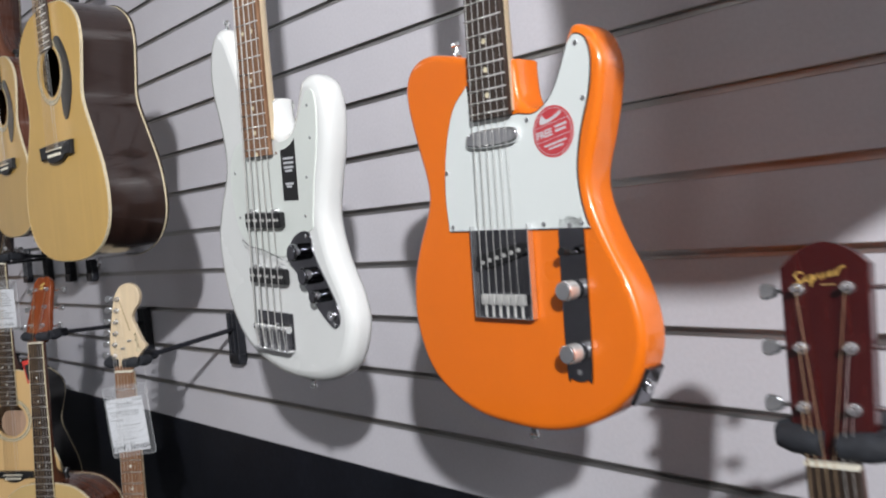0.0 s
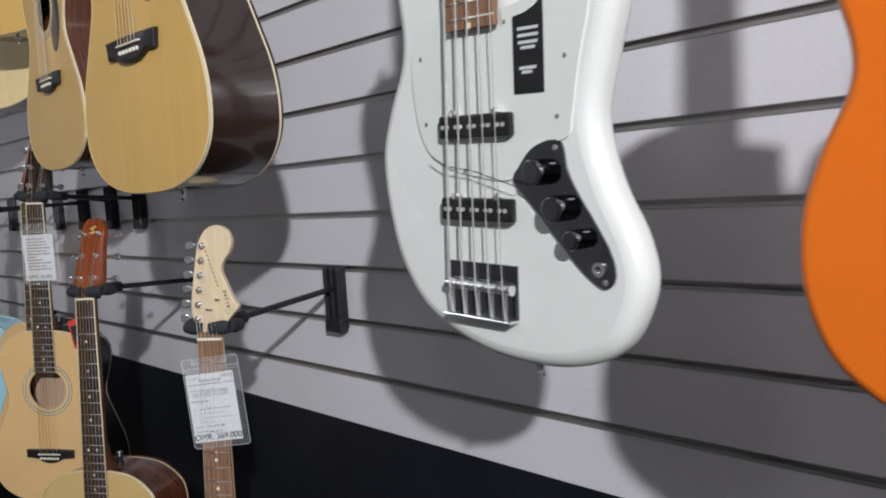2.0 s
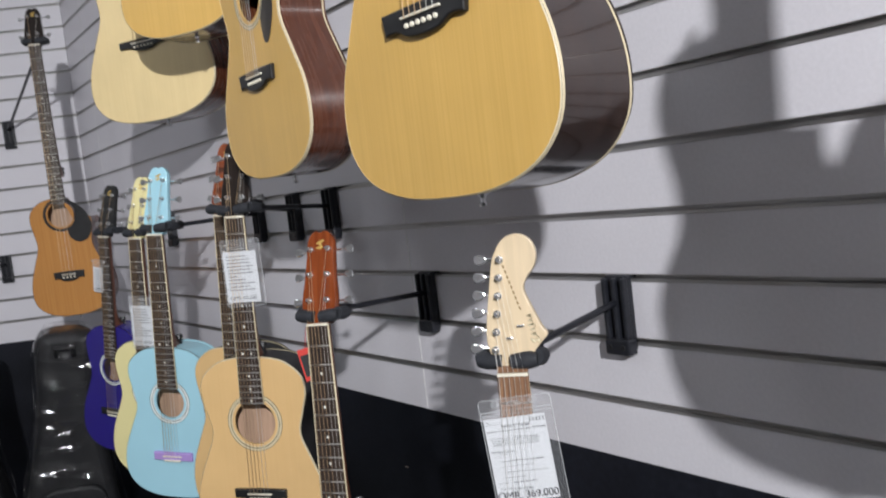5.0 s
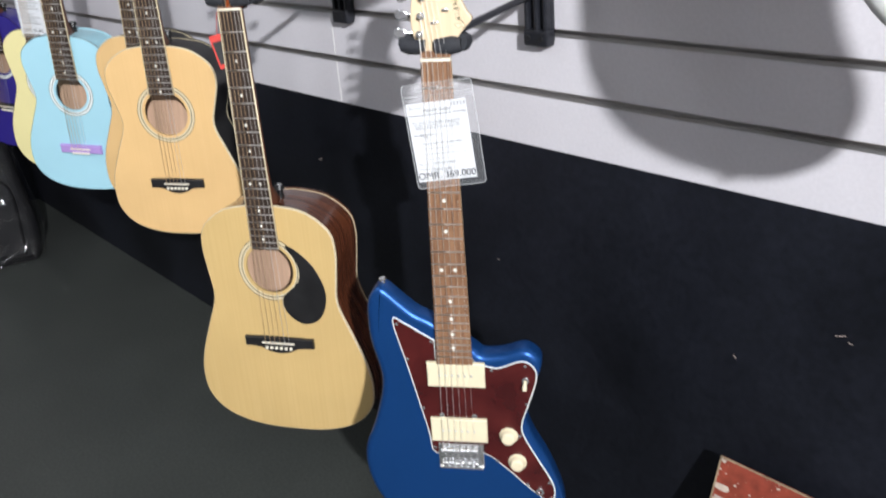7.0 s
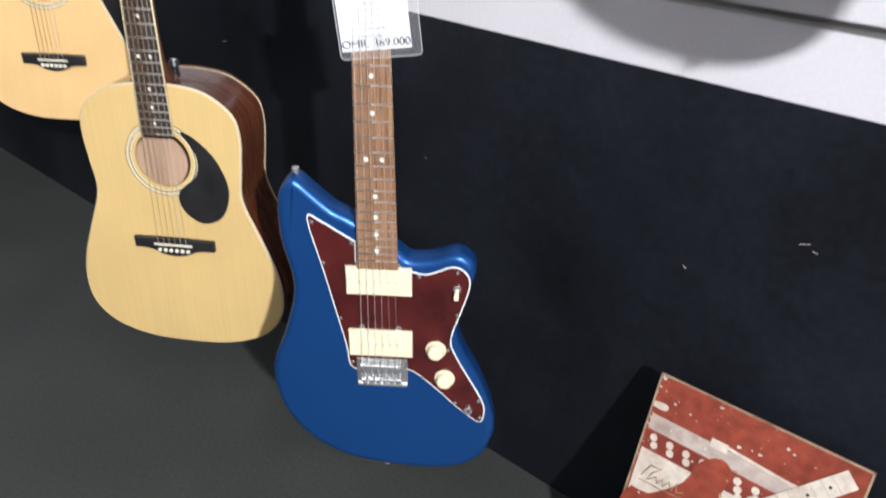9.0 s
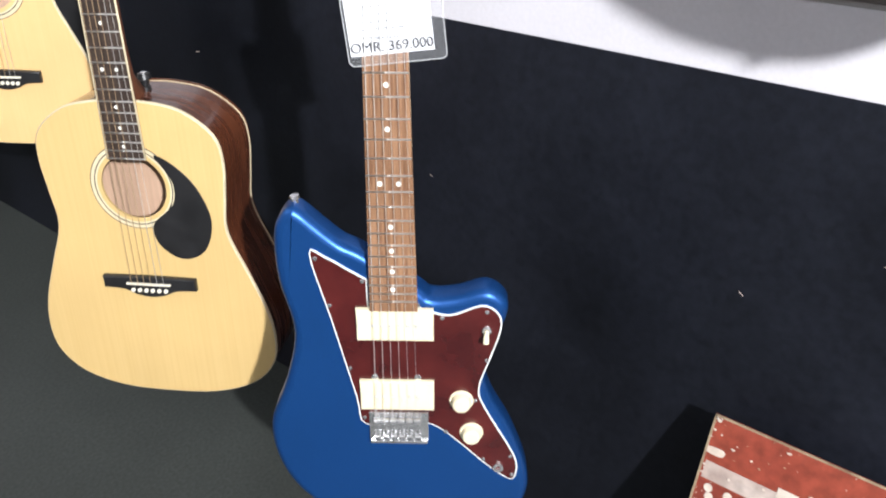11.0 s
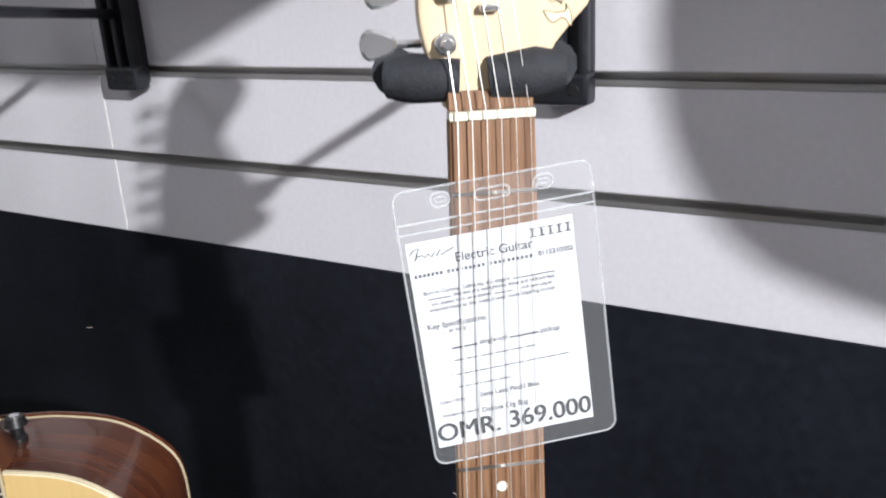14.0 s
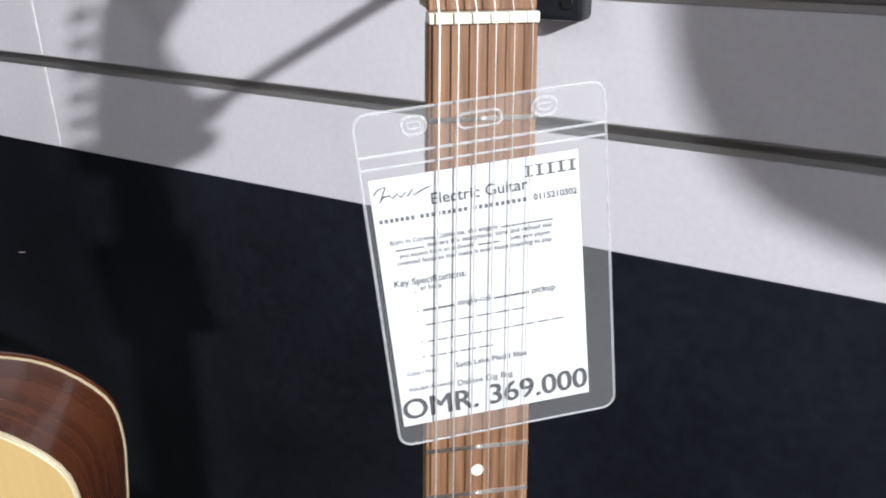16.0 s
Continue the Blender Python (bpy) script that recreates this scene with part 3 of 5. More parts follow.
def blue_guitar(m):
    g = thing("electric_guitar", "blue satin electric guitar with tortoise pickguard, hanging by its headstock", "guitar", "hanging guitars", m=m)
    body, loop = solid_body(g, [(0.0, -0.205), (0.094, -0.208), (0.148, -0.184), (0.172, -0.135), (0.170, -0.088), (0.147, -0.023), (0.120, 0.031), (0.110, 0.075), (0.117, 0.113), (0.134, 0.145), (0.136, 0.172), (0.112, 0.190), (0.075, 0.180), (0.045, 0.178), (0.029, 0.190), (-0.032, 0.236), (-0.060, 0.251), (-0.085, 0.273), (-0.104, 0.291), (-0.116, 0.296), (-0.129, 0.286), (-0.139, 0.260), (-0.139, 0.20), (-0.126, 0.125), (-0.143, 0.05), (-0.168, -0.02), (-0.160, -0.09), (-0.126, -0.148), (-0.07, -0.188)], "blue_satin", 0.044, 0.0115)
    guard = [(-0.098, 0.240), (-0.077, 0.235), (-0.055, 0.221), (-0.031, 0.206, 1), (-0.031, 0.168, 1), (0.031, 0.168, 1), (0.066, 0.158), (0.105, 0.172), (0.126, 0.161), (0.130, 0.138), (0.118, 0.095), (0.105, 0.05), (0.113, 0.018), (0.153, -0.06), (0.157, -0.091), (0.148, -0.103), (0.116, -0.078), (0.08, -0.041), (0.046, -0.012), (0.02, -0.010), (-0.042, -0.012), (-0.053, 0.035), (-0.078, 0.150)]
    gl = smooth_loop(guard, 4)
    pg = part("pickguard", slab(inset_loop(gl, 0.0), -0.001, 0.0016), "white_guard", body, "white-edged tortoise pickguard")
    part("pickguard_top", slab(inset_loop(gl, 0.0019), 0.001, 0.0023), "tortoise", pg, "dark red tortoise plastic")
    screws(pg, [(-0.091, 0.234), (-0.037, 0.204), (-0.078, 0.17), (-0.058, 0.078), (-0.043, 0.0), (0.058, 0.154), (0.112, 0.163), (0.113, 0.092), (0.100, 0.03), (0.148, -0.062), (0.151, -0.094), (0.112, -0.068), (0.062, -0.022)], 0.0024)
    neck_wood(g, 0.648, 0.172, 0.057, 0.043, 0.0045, "maple")
    fretboard(g, 0.648, 0.168, 0.0575, 0.0425, 0.0045, 0.0115, "rosewood", 22, DOTS, 0.0031)
    part("board_end", box(-0.0211, 0.0211, 0.6524, 0.6615, 0.0030, 0.0092, 0.0008), "rosewood", g)
    head, posts = six_in_line_head(g, 0.648, 0.0035)
    for y in (0.1455, 0.039):
        p = part("pickup", slab(smooth_loop([(-0.0465, y - 0.0225, 1), (0.0475, y - 0.0225, 1), (0.0475, y + 0.0225, 1), (-0.0465, y + 0.0225, 1)], 2), 0.002, 0.0085, 0.0025, 0, 3), "cream", body, "cream soapbar pickup")
        q = None
        for k in range(6):
            q = part("pole_piece", disc(-0.026 + 0.0104 * k, y, 0.008, 0.0092, 0.0022, 10), "nickel", p) if q is None else again(q, pose(0.0104 * k, 0, 0), p)
        screws(p, [(-0.027, y + 0.026), (0.027, y + 0.026)], 0.003, 0.0045)
    br = part("bridge", box(-0.037, 0.040, -0.036, 0.010, 0.0015, 0.005, 0.001), "chrome", body, "chrome six-saddle vibrato bridge")
    s = None
    for k in range(6):
        if s is None:
            bm = tube([(-0.0046, 0, 0.0095), (0.0046, 0, 0.0095)], 0.0048, 14)
            tube([(0, -0.020, 0.0085), (0, 0, 0.0085)], 0.0016, 8, bm)
            tube([(-0.0040, -0.026, 0.0085), (0.0040, -0.026, 0.0085)], 0.0042, 12, bm)
            disc(-0.0024, 0, 0.011, 0.0148, 0.0013, 8, bm=bm)
            disc(0.0024, 0, 0.011, 0.0148, 0.0013, 8, bm=bm)
            s = part("saddle", bm, "chrome", br)
            s.matrix_basis = pose(-0.026, 0, 0)
        else:
            again(s, pose(-0.026 + 0.0104 * k, 0, 0), br)
    for x, y in ((0.082, 0.0297), (0.0955, -0.022)):
        k = part("control_knob", disc(x, y, 0.002, 0.016, 0.0135, 24, 0.003, top=0.82), "cream", body, "cream skirted control knob")
        part("knob_skirt", disc(x, y, 0.002, 0.0045, 0.0155, 24, 0.001), "cream", k)
    sw = part("toggle_switch", disc(0.112, 0.137, 0.002, 0.006, 0.006, 16, 0.001), "chrome", body)
    part("switch_tip", tube([(0.112, 0.137, 0.005), (0.111, 0.130, 0.014), (0.111, 0.126, 0.017)], 0.0038, 10, taper=[0.6, 1, 0.9]), "cream", sw)
    part("output_jack", ring(0.132, -0.0805, 0.002, 0.006, 0.0035, 0.007, 18), "chrome", body)
    strap_button(g, -0.112, 0.288, -0.022, -0.1, 1)
    strap_button(g, 0.0014, -0.203, -0.022, 0, -1)
    strings(g, 6, 0.053, 0.0355, 0.0, 0.648, 0.0150, 0.0166, posts, ("string", "string"), (0.00042, 0.00016))
    part("tremolo_plate", box(-0.036, 0.039, -0.038, -0.034, 0.001, 0.009, 0.001), "chrome", body)
    return g


def orange_guitar(m):
    g = thing("electric_guitar", "glossy orange electric guitar with white pickguard and red round sticker", "guitar", "hanging guitars", m=m)
    body, loop = solid_body(g, [(0.0, -0.142), (0.055, -0.140), (0.109, -0.123), (0.149, -0.092), (0.168, -0.054), (0.169, -0.019), (0.157, 0.02), (0.136, 0.06), (0.121, 0.097), (0.118, 0.127), (0.130, 0.168), (0.140, 0.21), (0.142, 0.240), (0.131, 0.266), (0.113, 0.277), (0.102, 0.270), (0.092, 0.246), (0.079, 0.219), (0.060, 0.203), (0.043, 0.205), (0.033, 0.22), (0.030, 0.258, 1), (-0.040, 0.272), (-0.07, 0.280), (-0.105, 0.286), (-0.132, 0.279), (-0.147, 0.258), (-0.147, 0.228), (-0.134, 0.178), (-0.122, 0.135), (-0.124, 0.105), (-0.145, 0.06), (-0.159, 0.012), (-0.156, -0.045), (-0.129, -0.097), (-0.07, -0.132)], "orange", 0.044, 0.008)
    gl = smooth_loop([(-0.084, 0.0765, 1), (0.118, 0.0730, 1), (0.110, 0.099), (0.107, 0.132), (0.114, 0.17), (0.127, 0.208), (0.131, 0.24), (0.126, 0.260), (0.114, 0.267), (0.104, 0.260), (0.094, 0.238), (0.079, 0.212), (0.057, 0.197), (0.034, 0.199, 1), (-0.034, 0.199, 1), (-0.040, 0.240, 1), (-0.065, 0.217), (-0.081, 0.172), (-0.087, 0.12)], 4)
    pg = part("pickguard", slab(gl, -0.001, 0.0014), "black_edge", body, "white pickguard with a black ply edge")
    part("pickguard_top", slab(inset_loop(gl, 0.0014), 0.001, 0.0022), "white_guard", pg, "white plastic sheet")
    screws(pg, [(-0.077, 0.082), (0.109, 0.079), (0.115, 0.257), (0.120, 0.202), (0.046, 0.190), (-0.081, 0.145), (0.060, 0.080)], 0.0022)
    neck_wood(g, 0.648, 0.203, 0.057, 0.043, 0.0045, "maple", heel=0.004)
    fretboard(g, 0.648, 0.1985, 0.0575, 0.0425, 0.0045, 0.0115, "dark_board", 21, DOTS, 0.0031, marks="cream")
    head, posts = six_in_line_head(g, 0.648, 0.0035, s=0.95)
    p = part("neck_pickup", slab(smooth_loop([(-0.031, 0.168), (0.025, 0.168), (0.035, 0.177), (0.025, 0.186), (-0.031, 0.186), (-0.041, 0.177)], 5), 0.002, 0.009, 0.003, 0, 3), "chrome", body, "chrome covered neck pickup")
    bp = part("bridge_plate", box(-0.042, 0.042, -0.02, 0.088, 0.0003, 0.0016, 0.0005), "chrome_dark_reflection", body, "mirror-bright steel bridge plate")
    for s in (-1, 1):
        part("plate_wall", box(s * 0.042 - 0.0007, s * 0.042 + 0.0007, -0.02, 0.082, 0.0012, 0.010, 0.0005), "chrome", bp)
    part("plate_wall", box(-0.042, 0.042, -0.0207, -0.0193, 0.0012, 0.010, 0.0005), "chrome", bp)
    bpk = part("bridge_pickup", slab(smooth_loop([(-0.034, 0.032), (0.030, 0.048), (0.036, 0.056), (0.030, 0.062), (-0.032, 0.050), (-0.038, 0.041)], 4), 0.0015, 0.0075, 0.001), "black", bp, "black slanted bridge pickup")
    q = None
    for k in range(6):
        q = part("pole_piece", disc(0, 0, 0.007, 0.0088, 0.0024, 10), "nickel", bpk) if q is None else again(q, Matrix(), bpk)
        q.matrix_basis = pose(-0.027 + 0.0108 * k, 0.041 + 0.0026 * k, 0)
    s = None
    for k in range(6):
        if s is None:
            bm = box(-0.0048, 0.0048, -0.006, 0.006, 0.0045, 0.0105, 0.001)
            tube([(0, -0.019, 0.0075), (0, -0.004, 0.0075)], 0.0016, 8, bm)
            s = part("saddle", bm, "nickel", bp)
            s.matrix_basis = pose(-0.027, 0, 0)
        else:
            again(s, pose(-0.027 + 0.0108 * k, 0, 0), bp)
    cp = part("control_plate", slab(smooth_loop([(0.073, -0.095), (0.083, -0.098), (0.093, -0.095), (0.099, -0.085), (0.099, 0.058), (0.093, 0.069), (0.083, 0.072), (0.073, 0.069), (0.067, 0.058), (0.067, -0.085)], 4), 0.0003, 0.0022, 0.0006), "chrome_dark_reflection", body, "mirror-bright steel control plate")
    cp.matrix_basis = pose(0.0110, 0.015, 0)
    screws(cp, [(0.083, 0.062), (0.083, -0.088)], 0.0022, 0.003)
    for y in (-0.003, -0.067):
        k = part("control_knob", disc(0.083, y, 0.003, 0.022, 0.0095, 28, 0.001), "chrome", cp, "knurled chrome control knob")
        part("knurl", ring(0.083, y, 0.006, 0.019, 0.0092, 0.0099, 40), "nickel", k)
    sw = part("switch_lever", tube([(0.083, 0.034, 0.002), (0.083, 0.036, 0.012)], 0.0022, 8), "chrome", cp)
    part("switch_tip", tube([(0.083, 0.036, 0.010), (0.083, 0.037, 0.020)], 0.0045, 12), "black", sw, "black switch tip")
    st = part("sticker", disc(0.070, 0.163, 0.0022, 0.0026, 0.0265, 40), "red_paper", body, "round red paper sticker")
    st.matrix_basis = pose(0.0800, 0.174, 0, 0, 0, 11) @ pose(-0.0700, -0.163, 0)
    part("sticker_ring", ring(0.070, 0.163, 0.0026, 0.0028, 0.0238, 0.0243, 40), "paper", st)
    words("FREE", 0.0105, 0.0475, 0.160, 0.0027, "paper", st, bold=0.0003)
    for x0, x1, y0, y1 in ((0.073, 0.089, 0.1655, 0.168), (0.073, 0.087, 0.161, 0.1635), (0.049, 0.091, 0.156, 0.1565), (0.049, 0.091, 0.1715, 0.172), (0.055, 0.085, 0.150, 0.152), (0.06, 0.08, 0.146, 0.1478)):
        bar(st, "print_line", x0, x1, y0, y1, 0.0026, 0.0028, "paper")
    part("print_swash", slab(smooth_loop([(0.055, 0.175), (0.060, 0.183), (0.065, 0.177), (0.078, 0.179), (0.084, 0.181), (0.083, 0.177), (0.066, 0.1735)], 3), 0.0026, 0.0028), "paper", st)
    jp = part("jack_plate", slab(smooth_loop([(-0.0135, -0.021, 1), (0.0135, -0.021, 1), (0.0135, 0.021, 1), (-0.0135, 0.021, 1)], 2), -0.003, 0.0014, 0.0005), "chrome_dark_reflection", body, "curved steel jack plate")
    jp.matrix_basis = Matrix.Translation((0.1585, -0.0845, -0.022)) @ pose(0, 0, 0, 0, 90, 0) @ pose(0, 0, 0, 28, 0, 0)
    part("output_jack", ring(0, 0, 0, 0.004, 0.0035, 0.007, 16), "chrome", jp)
    strap_button(g, -0.075, 0.281, -0.022, -0.1, 1)
    strap_button(g, 0.006, -0.142, -0.022, 0, -1)
    strings(g, 6, 0.054, 0.0355, 0.0, 0.648, 0.0118, 0.0138, posts, ("string", "string"), (0.0006, 0.0003))
    return g


def white_bass(m):
    g = thing("bass_guitar", "glossy white five-string electric bass with mint pickguard, hanging on the wall", "guitar", "hanging guitars", m=m)
    body, loop = solid_body(g, [(0.04, -0.078), (0.112, -0.072), (0.164, -0.046), (0.190, 0.009), (0.183, 0.056), (0.156, 0.107), (0.140, 0.163), (0.149, 0.215), (0.162, 0.265), (0.166, 0.315), (0.156, 0.352), (0.130, 0.368), (0.105, 0.362), (0.092, 0.335), (0.078, 0.305), (0.060, 0.292), (0.045, 0.300), (0.037, 0.318), (0.0345, 0.345, 1), (-0.036, 0.355, 1), (-0.05, 0.39), (-0.08, 0.452), (-0.108, 0.470), (-0.135, 0.455), (-0.149, 0.415), (-0.148, 0.37), (-0.129, 0.30), (-0.126, 0.245), (-0.150, 0.19), (-0.166, 0.140), (-0.161, 0.08), (-0.140, 0.014), (-0.098, -0.038), (-0.03, -0.068)], "white_gloss", 0.044, 0.017)
    gl = smooth_loop([(-0.099, 0.241), (-0.094, 0.18), (-0.078, 0.142), (-0.046, 0.123), (0.0, 0.113), (0.039, 0.11), (0.056, 0.122), (0.078, 0.142), (0.113, 0.15), (0.119, 0.17), (0.127, 0.216), (0.138, 0.261), (0.144, 0.306), (0.141, 0.341), (0.124, 0.344), (0.107, 0.318), (0.085, 0.288), (0.056, 0.28), (0.035, 0.278, 1), (0.035, 0.258, 1), (-0.035, 0.258, 1), (-0.037, 0.286, 1), (-0.076, 0.281)], 4)
    pg = part("pickguard", slab(gl, -0.001, 0.0022), "mint", body, "pale mint plastic pickguard")
    screws(pg, [(-0.083, 0.24), (0.040, 0.264), (0.126, 0.325), (0.113, 0.225), (0.128, 0.28), (0.103, 0.17), (-0.078, 0.17), (-0.02, 0.12)], 0.0022, 0.0024)
    neck_wood(g, 0.864, 0.285, 0.066, 0.047, 0.0045, "maple", heel=0.004)
    fretboard(g, 0.864, 0.262, 0.068, 0.0475, 0.0045, 0.0115, "rosewood", 20, DOTS, 0.0033, marks="cream")
    pts = [(p[0] * 1.25, 0.868 + p[1] * 1.3, *p[2:]) for p in SIX_LINE]
    h = part("headstock", slab(smooth_loop(pts, 4), -0.011, 0.0035, 0.0015, 0.0015, 2), "maple", g)
    spots = [(-0.030 + 0.004 * k, 0.868 + 0.045 + 0.036 * k) for k in range(5)]
    tuners(h, spots, [-1] * 5, 0.0035, reach=0.034)
    for y in (0.165, 0.080):
        p = part("pickup", box(-0.05, 0.05, y - 0.012, y + 0.012, 0.002, 0.012, 0.003), "black", body, "black single-coil pickup")
        for x in (-0.03, 0.03):
            part("pickup_screw", disc(x, y + 0.0135, 0.002, 0.0115, 0.0042, 14, 0.001), "chrome", p)
        q = None
        for k in range(10):
            q = part("pole_piece", disc(0, 0, 0.011, 0.0132, 0.0024, 10), "nickel", p) if q is None else again(q, Matrix(), p)
            q.matrix_basis = pose(-0.039 + 0.0195 * (k // 2) + (0.0035 if k % 2 else -0.0035), y, 0)
    br = part("bridge", box(-0.048, 0.048, -0.032, 0.024, 0.0003, 0.003, 0.0008), "chrome_dark_reflection", body, "chrome five-saddle bridge")
    part("bridge_wall", box(-0.048, 0.048, -0.034, -0.031, 0.001, 0.016, 0.0008), "chrome", br)
    s = None
    for k in range(5):
        if s is None:
            bm = tube([(-0.0085, 0, 0.009), (0.0085, 0, 0.009)], 0.0055, 12)
            tube([(0, -0.031, 0.009), (0, 0, 0.009)], 0.0017, 8, bm)
            s = part("saddle", bm, "chrome", br)
            s.matrix_basis = pose(-0.038, 0, 0)
        else:
            again(s, pose(-0.038 + 0.019 * k, 0, 0), br)
    cp = part("control_plate", slab(smooth_loop([(0.046, 0.109), (0.054, 0.124), (0.069, 0.140), (0.090, 0.148), (0.107, 0.145), (0.112, 0.124), (0.121, 0.104), (0.146, 0.068), (0.162, 0.042), (0.165, 0.02), (0.153, 0.011), (0.132, 0.023), (0.1075, 0.0455), (0.072, 0.083)], 4), 0.0003, 0.0028, 0.0006), "chrome_dark_reflection", body, "mirror-bright control plate")
    for x, y, r in ((0.083, 0.118, 0.0125), (0.106, 0.084, 0.0125), (0.127, 0.056, 0.0095)):
        kn = part("control_knob", disc(x, y, 0.003, 0.019, r, 24, 0.002), "chrome_dark_reflection", cp, "mirror-bright control knob, its dark reflection put in the colour")
        part("knob_cap", disc(x, y, 0.0188, 0.0196, r * 0.72, 24), "chrome_dark_reflection", kn)
    part("output_jack", ring(0.149, 0.029, 0.0025, 0.006, 0.0035, 0.007, 16), "chrome", cp)
    screws(cp, [(0.066, 0.127), (0.155, 0.017), (0.100, 0.141)], 0.0028, 0.003)
    lab = part("label_sticker", slab([Vector(p) for p in ((0.050, 0.193), (0.088, 0.193), (0.088, 0.282), (0.077, 0.274), (0.064, 0.269), (0.050, 0.267))], 0.0022, 0.0026), "black", body, "black swing label with white print")
    for y, x0, x1 in ((0.253, 0.056, 0.082), (0.2465, 0.056, 0.082), (0.240, 0.057, 0.081), (0.235, 0.060, 0.078), (0.216, 0.058, 0.079), (0.212, 0.061, 0.074)):
        bar(lab, "print_line", x0, x1, y, y + 0.003, 0.0026, 0.0028, "paper")
    wire = [(-0.06, 0.135), (-0.04, 0.125), (0.0, 0.12), (0.03, 0.112), (0.06, 0.104), (0.078, 0.11)]
    part("loose_thread", tube([(x, y, 0.013) for x, y in wire], 0.0006, 5), "black", body)
    strap_button(g, -0.108, 0.468, -0.022, -0.2, 1)
    strap_button(g, 0.055, -0.076, -0.022, 0, -1)
    for k in range(5):
        f = k / 4 - 0.5
        part("string", tube([(f * 0.076, -0.03, 0.012), (f * 0.076, 0, 0.0145), (f * 0.038, 0.866, 0.0145), (*spots[k], 0.012)], 0.0014 - 0.0002 * k, 6), "string", g)
    return g


def acoustic_loop(a, b, c, length, tail, cut=0.0, flat=0.0):
    """Body outline: half widths of lower bout, waist and upper bout."""
    right = [(0.0, 0.0), (a * 0.42, 0.010), (a * 0.76, 0.055), (a * 0.955, 0.135), (a, 0.235), (a * 0.95, 0.345), (a * 0.42 + b * 0.58, 0.47), (b, 0.60), (b * 0.55 + c * 0.45, 0.71), (c, 0.82), (c * 0.93, 0.905), (c * 0.62, 0.975), (c * 0.25, 0.998)]
    pts = [(x, y * length - tail) for x, y in right]
    left = [(-x, y) for x, y in reversed(pts[1:])]
    if cut:
        pts = pts[:9] + [(c * 0.95, 0.76 * length - tail), (c * 0.92, 0.82 * length - tail), (c * 0.70, 0.80 * length - tail), (c * 0.42, 0.80 * length - tail), (0.03, 0.9 * length - tail)]
    return pts + [(0, length - tail)] + left


